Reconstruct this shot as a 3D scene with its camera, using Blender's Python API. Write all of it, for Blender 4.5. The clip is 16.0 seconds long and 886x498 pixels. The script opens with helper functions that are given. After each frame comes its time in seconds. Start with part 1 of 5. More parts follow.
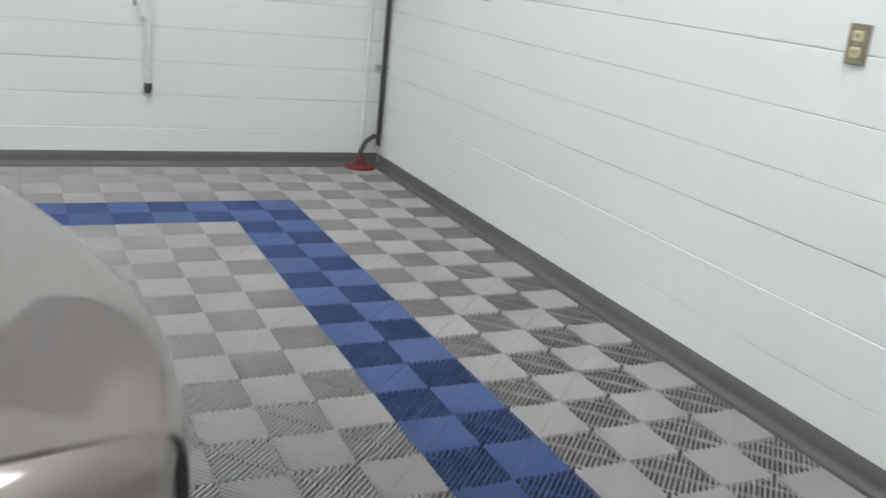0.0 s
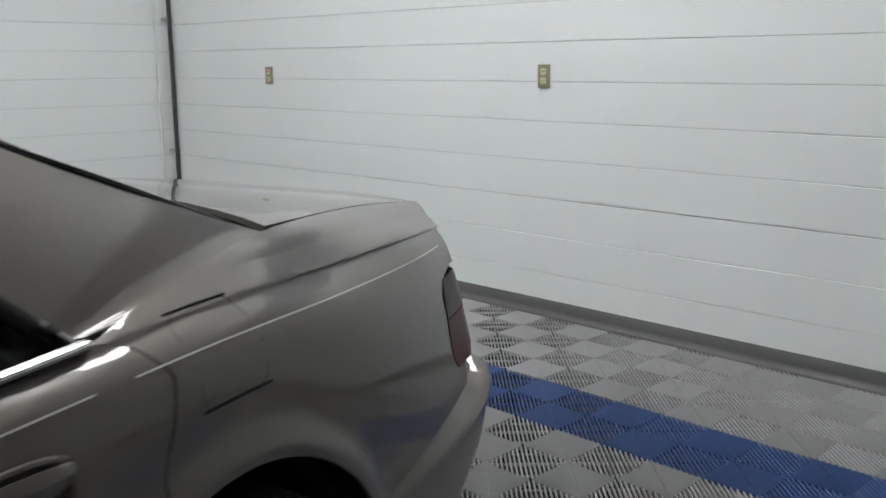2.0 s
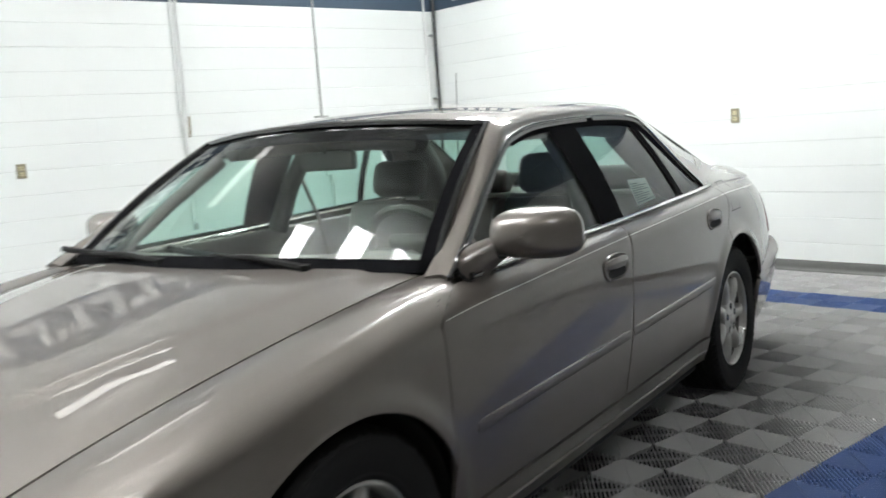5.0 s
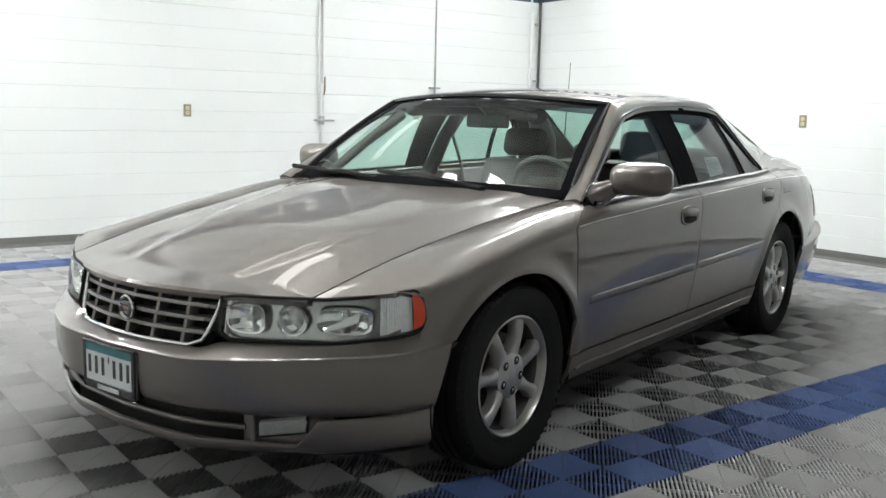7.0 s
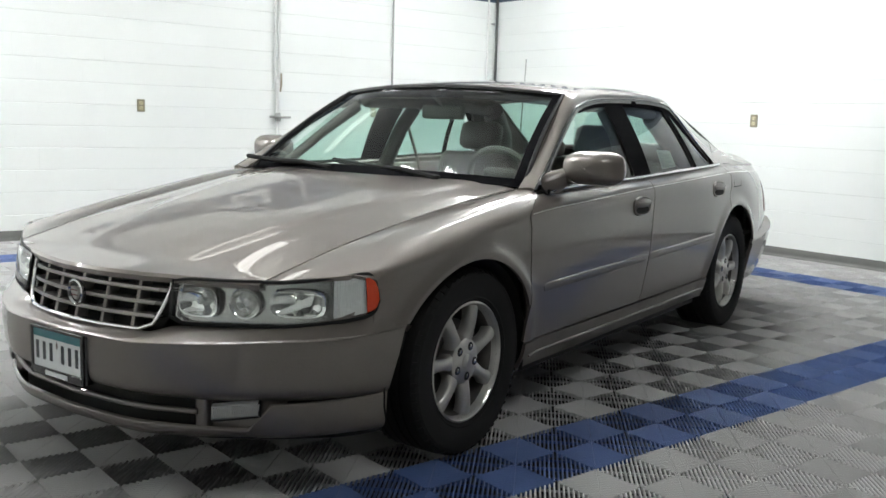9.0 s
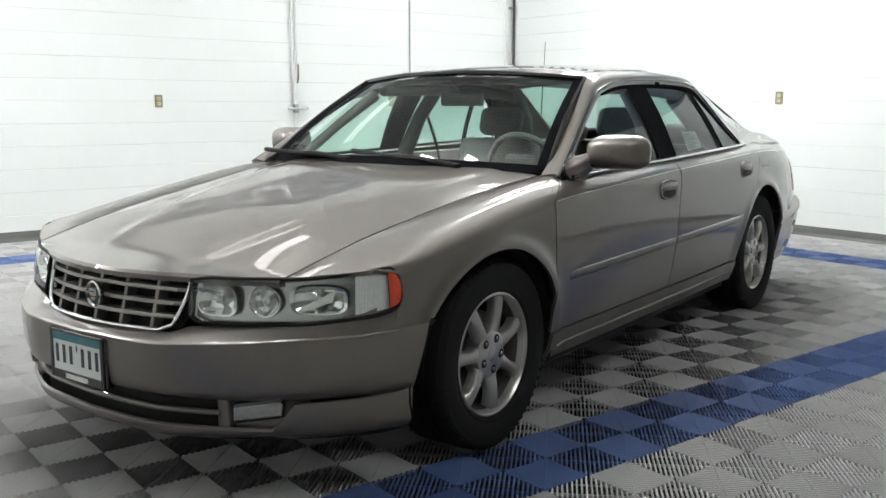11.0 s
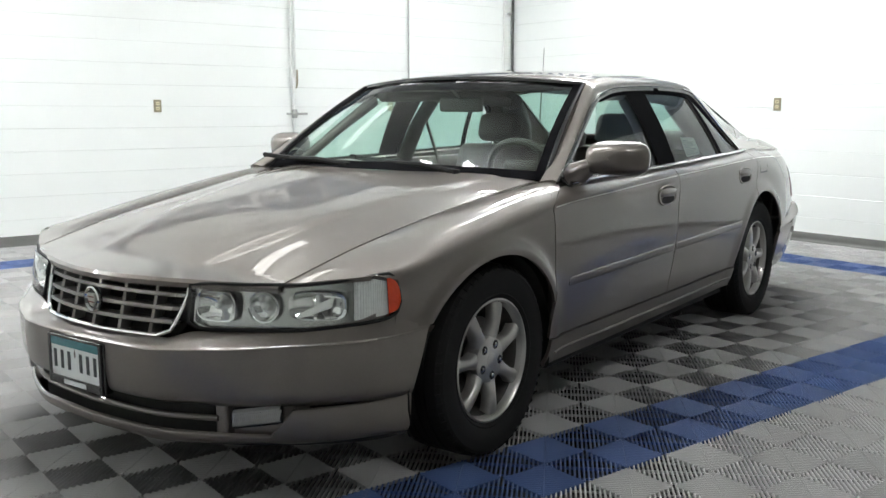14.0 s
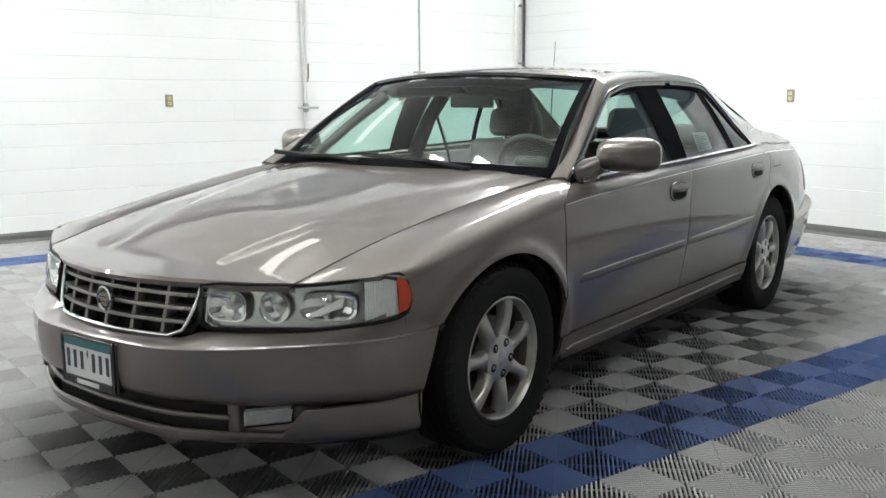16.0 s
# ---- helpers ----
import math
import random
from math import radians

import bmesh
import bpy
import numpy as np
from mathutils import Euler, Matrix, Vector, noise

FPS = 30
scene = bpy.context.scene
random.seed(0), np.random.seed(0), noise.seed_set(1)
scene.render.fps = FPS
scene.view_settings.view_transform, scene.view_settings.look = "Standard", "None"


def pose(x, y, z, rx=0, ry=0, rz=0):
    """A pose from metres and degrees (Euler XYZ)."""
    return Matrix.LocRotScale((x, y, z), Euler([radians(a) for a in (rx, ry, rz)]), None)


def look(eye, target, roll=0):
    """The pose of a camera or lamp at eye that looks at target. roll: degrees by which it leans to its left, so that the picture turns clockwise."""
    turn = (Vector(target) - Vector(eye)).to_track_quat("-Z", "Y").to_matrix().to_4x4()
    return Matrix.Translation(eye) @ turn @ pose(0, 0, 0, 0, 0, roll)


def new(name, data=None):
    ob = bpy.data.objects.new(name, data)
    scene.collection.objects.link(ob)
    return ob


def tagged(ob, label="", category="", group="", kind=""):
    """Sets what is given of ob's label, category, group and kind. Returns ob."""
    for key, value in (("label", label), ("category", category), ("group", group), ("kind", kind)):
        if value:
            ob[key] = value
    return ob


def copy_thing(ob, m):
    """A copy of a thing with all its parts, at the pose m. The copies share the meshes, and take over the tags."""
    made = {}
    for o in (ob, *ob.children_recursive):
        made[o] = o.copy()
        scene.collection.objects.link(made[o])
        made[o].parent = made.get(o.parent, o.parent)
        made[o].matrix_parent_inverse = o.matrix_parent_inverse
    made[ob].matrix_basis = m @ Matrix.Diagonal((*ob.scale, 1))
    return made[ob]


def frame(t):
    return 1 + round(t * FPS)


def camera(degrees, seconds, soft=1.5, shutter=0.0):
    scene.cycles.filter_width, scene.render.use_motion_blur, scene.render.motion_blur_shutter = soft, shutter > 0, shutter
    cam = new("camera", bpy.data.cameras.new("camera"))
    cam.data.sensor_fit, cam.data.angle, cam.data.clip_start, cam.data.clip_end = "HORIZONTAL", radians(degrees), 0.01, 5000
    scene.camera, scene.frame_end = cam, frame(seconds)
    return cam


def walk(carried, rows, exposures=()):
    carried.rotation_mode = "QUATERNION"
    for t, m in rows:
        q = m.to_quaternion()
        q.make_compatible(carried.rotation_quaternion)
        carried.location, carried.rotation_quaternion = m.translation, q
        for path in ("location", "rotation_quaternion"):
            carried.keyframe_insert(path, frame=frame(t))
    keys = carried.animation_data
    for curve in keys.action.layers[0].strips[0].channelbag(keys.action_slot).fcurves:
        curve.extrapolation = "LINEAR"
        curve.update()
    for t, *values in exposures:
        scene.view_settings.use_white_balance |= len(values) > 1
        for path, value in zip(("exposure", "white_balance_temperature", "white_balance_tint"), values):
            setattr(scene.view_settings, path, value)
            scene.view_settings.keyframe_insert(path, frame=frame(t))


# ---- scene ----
cam = camera(51.0, 16.0, shutter=0.5)
PATH = [
    (0, (-1.488, -4.978, 1.385), (-0.635, -3.268, 0.794), 6.1),
    (0.5, (-1.766, -5.255, 1.355), (-0.739, -3.627, 0.811), 4.7),
    (1, (-2.165, -5.533, 1.355), (-0.992, -3.989, 0.862), 2.8),
    (1.5, (-2.596, -5.826, 1.362), (-1.31, -4.36, 0.917), 1.2),
    (2, (-3.023, -5.995, 1.341), (-1.627, -4.618, 0.949), -0.4),
    (2.5, (-3.512, -6.219, 1.344), (-2.022, -4.933, 0.986), -0.9),
    (3, (-4.081, -6.428, 1.354), (-2.513, -5.234, 1.015), -0.3),
    (3.5, (-4.52, -6.524, 1.322), (-2.924, -5.362, 1.0), -1.8),
    (4, (-5.141, -6.751, 1.327), (-3.618, -5.49, 1.023), -3.8),
    (4.5, (-5.658, -6.947, 1.316), (-4.232, -5.573, 1.038), -4.4),
    (5, (-6.158, -7.243, 1.31), (-4.869, -5.734, 1.062), -4.2),
    (7.3, (-7.273, -8.088, 1.25), (-6.083, -6.507, 0.961), 1.5),
    (7.5, (-7.283, -8.098, 1.234), (-6.086, -6.521, 0.949), 1.5),
    (8, (-7.275, -8.091, 1.221), (-6.058, -6.526, 0.954), 1.2),
    (8.5, (-7.257, -8.082, 1.217), (-6.014, -6.536, 0.968), 1.3),
    (9, (-7.231, -8.073, 1.21), (-5.974, -6.542, 0.931), 1.7),
    (9.5, (-7.2, -8.042, 1.211), (-5.95, -6.511, 0.906), 1.1),
    (10, (-7.189, -8.007, 1.211), (-5.971, -6.452, 0.901), 0.1),
    (12.5, (-7.178, -8.016, 1.219), (-5.961, -6.459, 0.913), -0.1),
    (13, (-7.179, -8.012, 1.217), (-5.96, -6.456, 0.915), 0.1),
    (13.5, (-7.181, -8.008, 1.214), (-5.963, -6.45, 0.917), 0.1),
    (14, (-7.183, -8.008, 1.216), (-5.962, -6.451, 0.919), 0.1),
    (14.5, (-7.182, -8.013, 1.221), (-5.963, -6.455, 0.931), 0.2),
    (15, (-7.178, -8.013, 1.22), (-5.959, -6.454, 0.934), 0.1),
    (15.5, (-7.175, -8.003, 1.223), (-5.963, -6.442, 0.913), 0.0),
    (16, (-7.175, -8.007, 1.241), (-5.977, -6.437, 0.925), -0.2),
]
EXPOSURE = [(0, 0.22), (0.5, -0.03), (1, -0.15), (2.5, -0.12), (3, 0.08), (4, 0.55), (5, 0.78), (7.5, 0.77), (10, 0.79), (12.5, 0.85), (16, 0.86)]
walk(cam, [(t, look(eye, target, roll)) for t, eye, target, roll in PATH],
     exposures=[(t, e, 6400 if t < 4 else 6500, 12 if t < 4 else 10) for t, e in EXPOSURE])

# world: a closed windowless garage, lit by its ceiling strips alone
world = bpy.data.worlds.new("garage_dark")
scene.world = world
world.use_nodes = True
world.node_tree.nodes["Background"].inputs[0].default_value = (0.5, 0.55, 0.6, 1)
world.node_tree.nodes["Background"].inputs[1].default_value = 0.02
TUBE_GLOW = 23.5

# ------------------------------------------------------------ helpers
X_BACK, Y_PASS = 0.845, 0.865          # faces of the two block walls that are seen
X_FRONT, Y_DRIVE = -9.68, -9.68      # faces of the two plain walls behind the camera
CEIL, LAMP_Z = 4.3, 4.0
Q = 0.2                              # one rib square of the floor; a tile is two by two


def part(name, bm, mat, parent=None, label="", smooth=False):
    me = bpy.data.meshes.new(name)
    bm.to_mesh(me)
    bm.free()
    return part_mesh(name, me, mat, parent, label, smooth)


def part_mesh(name, me, mat, parent=None, label="", smooth=False):
    for m in (mat if isinstance(mat, (list, tuple)) else [mat]):
        me.materials.append(m)
    if smooth:
        me.polygons.foreach_set("use_smooth", [True] * len(me.polygons))
        me.set_sharp_from_angle(angle=radians(smooth if smooth is not True else 40))
    ob = new(name, me)
    if parent is not None:
        ob.parent = parent
    if label:
        ob["label"] = label
    return ob


def bm_box(bm, x0, x1, y0, y1, z0, z1, bevel=0.0, seg=2):
    r = bmesh.ops.create_cube(bm, size=1.0)
    vs = r["verts"]
    bmesh.ops.scale(bm, vec=(x1 - x0, y1 - y0, z1 - z0), verts=vs)
    bmesh.ops.translate(bm, vec=((x0 + x1) / 2, (y0 + y1) / 2, (z0 + z1) / 2), verts=vs)
    if bevel:
        es = list({e for v in vs for e in v.link_edges})
        bmesh.ops.bevel(bm, geom=es, offset=bevel, segments=seg, affect="EDGES", profile=0.5)
    return bm


def box(x0, x1, y0, y1, z0, z1, bevel=0.0, seg=2):
    return bm_box(bmesh.new(), x0, x1, y0, y1, z0, z1, bevel, seg)


def bm_tube(bm, pts, r, n=10, cap=True):
    """A round bar along a polyline; r a number or one per point."""
    pts = [Vector(p) for p in pts]
    rs = r if isinstance(r, (list, tuple)) else [r] * len(pts)
    rings = []
    ref = None
    for i, p in enumerate(pts):
        d = (pts[min(i + 1, len(pts) - 1)] - pts[max(i - 1, 0)]).normalized()
        if ref is None:
            ref = d.orthogonal().normalized()
        a = (ref - d * ref.dot(d)).normalized()
        ref = a
        b = d.cross(a)
        rings.append([bm.verts.new(p + (a * math.cos(2 * math.pi * k / n) + b * math.sin(2 * math.pi * k / n)) * rs[i]) for k in range(n)])
    for A, B in zip(rings, rings[1:]):
        for k in range(n):
            bm.faces.new((A[k], A[(k + 1) % n], B[(k + 1) % n], B[k]))
    if cap:
        bm.faces.new(rings[0][::-1])
        bm.faces.new(rings[-1])
    return bm


def tube(pts, r, n=10):
    return bm_tube(bmesh.new(), pts, r, n)


def bm_grid(bm, P, flip=False):
    """Quads over an array of points [rows][cols][3]."""
    V = [[bm.verts.new(p) for p in row] for row in P]
    for i in range(len(V) - 1):
        for j in range(len(V[0]) - 1):
            q = (V[i][j], V[i][j + 1], V[i + 1][j + 1], V[i + 1][j])
            bm.faces.new(q[::-1] if flip else q)
    return V


def bm_revolve(bm, prof, axis="Y", n=32, centre=(0, 0, 0), close=False):
    """Turn a profile of (radius, along) about an axis through centre."""
    rings = []
    for (r, a) in prof:
        ring = []
        for k in range(n):
            t = 2 * math.pi * k / n
            c, s = r * math.cos(t), r * math.sin(t)
            p = {"Y": (c, a, s), "Z": (c, s, a), "X": (a, c, s)}[axis]
            ring.append(bm.verts.new((p[0] + centre[0], p[1] + centre[1], p[2] + centre[2])))
        rings.append(ring)
    if close:
        rings.append(rings[0])
    for A, B in zip(rings, rings[1:]):
        for k in range(n):
            f = (A[k], A[(k + 1) % n], B[(k + 1) % n], B[k])
            if len(set(f)) == 4:
                bm.faces.new(f)
    bmesh.ops.recalc_face_normals(bm, faces=bm.faces)
    return bm


def cr(P, t):
    """Catmull-Rom through the rows of P (n x k) at parameters t in 0..n-1."""
    P = np.asarray(P, float)
    t = np.clip(np.asarray(t, float), 0, len(P) - 1)
    i = np.minimum(t.astype(int), len(P) - 2)
    f = (t - i)[..., None]
    E = np.vstack([2 * P[:1] - P[1:2], P, 2 * P[-1:] - P[-2:-1]])
    a, b, c, d = E[i], E[i + 1], E[i + 2], E[i + 3]
    return 0.5 * (2 * b + (c - a) * f + (2 * a - 5 * b + 4 * c - d) * f ** 2 + (3 * b - a - 3 * c + d) * f ** 3)


def curve(P, n):
    """n points along a smooth line through P, evenly by length."""
    D = cr(P, np.linspace(0, len(P) - 1, 40 * len(P)))
    L = np.concatenate([[0], np.cumsum(np.linalg.norm(np.diff(D, axis=0), axis=1))])
    t = np.linspace(0, L[-1], n)
    return np.stack([np.interp(t, L, D[:, k]) for k in range(D.shape[1])], 1)


# ------------------------------------------------------------ materials
def nodes_of(name):
    m = bpy.data.materials.new(name)
    m.use_nodes = True
    return m, m.node_tree.nodes, m.node_tree.links, m.node_tree.nodes["Principled BSDF"]


def surface(name, colour, rough=0.5, metal=0.0, scale=30.0, vary=0.08, bump=0.1, dist=0.002, coat=0.0, stain=0.0, stain_scale=1.2,
            obj=0.0, rough_vary=0.1, spec=0.5):
    """A base colour with grain, larger stains, relief and a little change from object to object."""
    m, N, L, b = nodes_of(name)
    tc = N.new("ShaderNodeTexCoord")
    n1 = N.new("ShaderNodeTexNoise")
    n1.inputs["Scale"].default_value = scale
    n1.inputs["Detail"].default_value = 6
    n2 = N.new("ShaderNodeTexNoise")
    n2.inputs["Scale"].default_value = stain_scale
    n2.inputs["Detail"].default_value = 5
    geo = N.new("ShaderNodeNewGeometry")
    L.new(geo.outputs["Position"], n1.inputs["Vector"])
    L.new(geo.outputs["Position"], n2.inputs["Vector"])

    def m2(op, a, b2, c=None):
        k = N.new("ShaderNodeMath")
        k.operation = op
        for i, v in enumerate((a, b2, c)):
            if v is None:
                continue
            if isinstance(v, (int, float)):
                k.inputs[i].default_value = v
            else:
                L.new(v, k.inputs[i])
        return k.outputs[0]
    v = m2("MULTIPLY_ADD", m2("SUBTRACT", n1.outputs[0], 0.5), 2 * vary, 1.0)
    v = m2("ADD", v, m2("MULTIPLY", m2("SUBTRACT", n2.outputs[0], 0.5), 2 * stain))
    if obj:
        oi = N.new("ShaderNodeObjectInfo")
        v = m2("ADD", v, m2("MULTIPLY", m2("SUBTRACT", oi.outputs["Random"], 0.5), 2 * obj))
    mix = N.new("ShaderNodeVectorMath")
    mix.operation = "SCALE"
    mix.inputs[0].default_value = colour
    L.new(v, mix.inputs["Scale"])
    L.new(mix.outputs[0], b.inputs["Base Color"])
    L.new(m2("MULTIPLY_ADD", m2("SUBTRACT", n2.outputs[0], 0.5), 2 * rough_vary, rough), b.inputs["Roughness"])
    b.inputs["Metallic"].default_value = metal
    b.inputs["Specular IOR Level"].default_value = spec
    b.inputs["Coat Weight"].default_value = coat
    b.inputs["Coat Roughness"].default_value = 0.03
    if bump:
        bp = N.new("ShaderNodeBump")
        bp.inputs["Strength"].default_value = bump
        bp.inputs["Distance"].default_value = dist
        L.new(n1.outputs[0], bp.inputs["Height"])
        L.new(bp.outputs[0], b.inputs["Normal"])
    return m


def car_paint():
    """Pewter metallic: fine flake in the base under a clear coat."""
    m, N, L, b = nodes_of("pewter_metallic_paint")
    geo = N.new("ShaderNodeTexCoord")
    fl = N.new("ShaderNodeTexVoronoi")
    fl.inputs["Scale"].default_value = 900
    L.new(geo.outputs["Object"], fl.inputs["Vector"])
    big = N.new("ShaderNodeTexNoise")
    big.inputs["Scale"].default_value = 2.5
    big.inputs["Detail"].default_value = 4
    L.new(geo.outputs["Object"], big.inputs["Vector"])
    ramp = N.new("ShaderNodeMixRGB")
    ramp.inputs[1].default_value = (0.121, 0.106, 0.096, 1)
    ramp.inputs[2].default_value = (0.163, 0.143, 0.129, 1)
    L.new(fl.outputs["Color"], ramp.inputs[0])
    L.new(ramp.outputs[0], b.inputs["Base Color"])
    b.inputs["Metallic"].default_value = 0.38
    rr = N.new("ShaderNodeMapRange")
    rr.inputs["To Min"].default_value = 0.34
    rr.inputs["To Max"].default_value = 0.42
    L.new(big.outputs[0], rr.inputs["Value"])
    L.new(rr.outputs[0], b.inputs["Roughness"])
    b.inputs["Specular IOR Level"].default_value = 0.12
    b.inputs["Specular Tint"].default_value = (0.70, 0.68, 0.67, 1)
    b.inputs["Coat Weight"].default_value = 1.0
    b.inputs["Coat Roughness"].default_value = 0.02
    b.inputs["Coat IOR"].default_value = 1.5
    return m


def glass(name, tint, ior=1.45, rough=0.0):
    m, N, L, b = nodes_of(name)
    N.remove(b)
    tr = N.new("ShaderNodeBsdfTransparent")
    tr.inputs[0].default_value = (*tint, 1)
    gl = N.new("ShaderNodeBsdfGlossy")
    gl.inputs["Roughness"].default_value = rough
    lw = N.new("ShaderNodeLayerWeight")
    lw.inputs["Blend"].default_value = 0.5
    po = N.new("ShaderNodeMath")
    po.operation = "POWER"
    po.inputs[1].default_value = 5.0
    L.new(lw.outputs["Facing"], po.inputs[0])
    fr = N.new("ShaderNodeMath")
    fr.operation = "MULTIPLY_ADD"
    r0 = ((ior - 1) / (ior + 1)) ** 2 * 1.3
    fr.inputs[1].default_value = 1 - r0
    fr.inputs[2].default_value = r0
    L.new(po.outputs[0], fr.inputs[0])
    mx = N.new("ShaderNodeMixShader")
    L.new(fr.outputs[0], mx.inputs[0])
    L.new(tr.outputs[0], mx.inputs[1])
    L.new(gl.outputs[0], mx.inputs[2])
    L.new(mx.outputs[0], N["Material Output"].inputs[0])
    return m


def glow(name, colour, strength):
    m, N, L, b = nodes_of(name)
    b.inputs["Base Color"].default_value = (0.9, 0.9, 0.9, 1)
    b.inputs["Emission Color"].default_value = (*colour, 1)
    b.inputs["Emission Strength"].default_value = strength
    return m


M_WALL = surface("white_block_paint", (0.80, 0.82, 0.81), 0.45, scale=90, vary=0.02, bump=0.35, dist=0.0015, stain=0.03, obj=0.004)
M_MORTAR = surface("grey_mortar_joint", (0.58, 0.59, 0.58), 0.6, scale=120, vary=0.05, bump=0.4, dist=0.002)
M_BAND = surface("slate_blue_wall_paint", (0.055, 0.085, 0.125), 0.5, scale=90, vary=0.04, bump=0.35, dist=0.0015, stain=0.04)
M_LETTER = surface("white_letter_paint", (0.8, 0.8, 0.8), 0.5, scale=60, vary=0.03)
M_DOORWALL = surface("pale_wall_paint", (0.80, 0.80, 0.78), 0.6, scale=40, vary=0.03, bump=0.2, stain=0.03)
M_LINE = surface("pale_coach_line", (0.50, 0.48, 0.45), 0.35, 0.0, scale=60, vary=0.05, bump=0)
M_PLAIN = surface("grey_wall_paint", (0.09, 0.09, 0.088), 0.6, scale=40, vary=0.03, bump=0.2, stain=0.03)
M_CEIL = surface("white_ceiling_paint", (0.82, 0.83, 0.82), 0.8, scale=30, vary=0.05, bump=0.2, stain=0.05)
M_BASE = surface("grey_vinyl_base", (0.105, 0.105, 0.10), 0.5, scale=50, vary=0.06, bump=0.08, stain=0.08)
M_TILE = surface("grey_polypropylene_tile", (0.36, 0.355, 0.35), 0.6, scale=220, vary=0.05, bump=0.12, dist=0.0006, stain=0.06, stain_scale=0.8, obj=0.03, spec=0.2)
M_BLUE = surface("blue_polypropylene_tile", (0.048, 0.090, 0.235), 0.45, scale=220, vary=0.06, bump=0.12, dist=0.0006, stain=0.07, stain_scale=0.8, obj=0.04)
# slab under the tiles, coloured near black to deepen the shade between ribs
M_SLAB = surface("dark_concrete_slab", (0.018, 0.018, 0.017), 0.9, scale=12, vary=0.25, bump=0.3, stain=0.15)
M_PIPE = surface("white_painted_conduit", (0.72, 0.73, 0.72), 0.45, scale=60, vary=0.05, stain=0.05)
M_BLACKPIPE = surface("dark_grey_pipe", (0.05, 0.05, 0.05), 0.5, scale=60, vary=0.1)
M_RUST = surface("dark_red_oxide_iron", (0.16, 0.03, 0.03), 0.7, scale=50, vary=0.25, bump=0.3)
M_BRASS = surface("worn_brass_plate", (0.30, 0.27, 0.19), 0.4, 0.5, scale=120, vary=0.15)
M_IVORY = surface("ivory_plastic", (0.62, 0.56, 0.36), 0.4, scale=80, vary=0.05)
M_GALV = surface("galvanised_steel", (0.40, 0.41, 0.40), 0.4, 0.7, scale=40, vary=0.15)
M_HOUSING = surface("white_enamel_housing", (0.75, 0.75, 0.73), 0.35, scale=30, vary=0.03)
M_TUBE = glow("lit_fluorescent_tube", (0.975, 1.0, 0.99), TUBE_GLOW)
# weak glow of the extra fixture that only serves the hood highlight
M_HOOD_GLOW = glow("ageing_fluorescent_tube", (1.0, 0.99, 0.93), TUBE_GLOW * 0.09)
M_PAINT = car_paint()
M_CHROME = surface("bright_chrome", (0.72, 0.72, 0.72), 0.06, 1.0, scale=20, vary=0.02, bump=0, rough_vary=0.02)
M_SATIN = surface("satin_grille_plastic", (0.30, 0.285, 0.265), 0.30, 0.6, scale=60, vary=0.05, bump=0.03)
M_BLACK = surface("black_gloss_trim", (0.012, 0.012, 0.013), 0.22, scale=60, vary=0.1, bump=0.02, coat=0.5)
M_RUBBER = surface("black_rubber", (0.013, 0.013, 0.013), 0.85, scale=140, vary=0.25, bump=0.15, spec=0.2)
M_BOWL = surface("lamp_bowl_silver", (0.52, 0.52, 0.50), 0.24, 0.95, scale=40, vary=0.06, bump=0.02)
M_PILLAR = surface("black_pillar_film", (0.005, 0.005, 0.006), 0.6, scale=60, vary=0.1, bump=0.02, spec=0.01)
M_SIGNAL = surface("clear_signal_glass", (0.70, 0.71, 0.70), 0.16, 0.35, scale=90, vary=0.2, bump=0.3)
M_FOG = surface("fog_lamp_glass", (0.52, 0.52, 0.51), 0.16, 0.5, scale=60, vary=0.15, bump=0.1)
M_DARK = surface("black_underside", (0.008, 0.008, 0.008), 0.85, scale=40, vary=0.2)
M_ALLOY = surface("silver_painted_alloy", (0.45, 0.44, 0.42), 0.28, 0.75, scale=40, vary=0.06, bump=0.04, coat=0.4)
M_DISC = surface("cast_iron_brake_disc", (0.10, 0.095, 0.09), 0.5, 0.7, scale=50, vary=0.2)
M_GLASS = glass("green_tinted_glass", (0.70, 0.86, 0.80), 1.5)
M_SHADE = glass("dark_shade_band_glass", (0.10, 0.14, 0.16), 1.5)
M_REARGLASS = glass("dark_tinted_glass", (0.55, 0.72, 0.67), 1.5)
M_LENS = glass("clear_lamp_lens", (0.93, 0.95, 0.95), 1.5)
M_REFL = surface("lamp_reflector", (0.88, 0.88, 0.86), 0.07, 1.0, scale=30, vary=0.08, bump=0.05)
M_FLUTE = surface("fluted_lamp_glass", (0.72, 0.73, 0.71), 0.12, 0.6, scale=60, vary=0.1, bump=0.1)
M_AMBER = surface("amber_red_lens", (0.46, 0.050, 0.018), 0.12, scale=120, vary=0.12, bump=0.25, dist=0.003, coat=0.8)
M_RED = surface("red_tail_lens", (0.085, 0.0018, 0.004), 0.28, scale=120, vary=0.2, bump=0.1, dist=0.002, coat=0.0, spec=0.12)
M_SMOKE = surface("dark_red_tail_lens", (0.022, 0.008, 0.009), 0.3, scale=60, vary=0.2, coat=0.0, spec=0.15)
M_LEATHER = surface("taupe_leather", (0.060, 0.049, 0.043), 0.5, scale=160, vary=0.08, bump=0.25, dist=0.001, stain=0.05)
M_TRIM = surface("taupe_cabin_plastic", (0.115, 0.100, 0.088), 0.6, scale=160, vary=0.05, bump=0.2, dist=0.001)
M_DASH = surface("dark_taupe_dash", (0.075, 0.068, 0.062), 0.55, scale=160, vary=0.06, bump=0.25, dist=0.001)
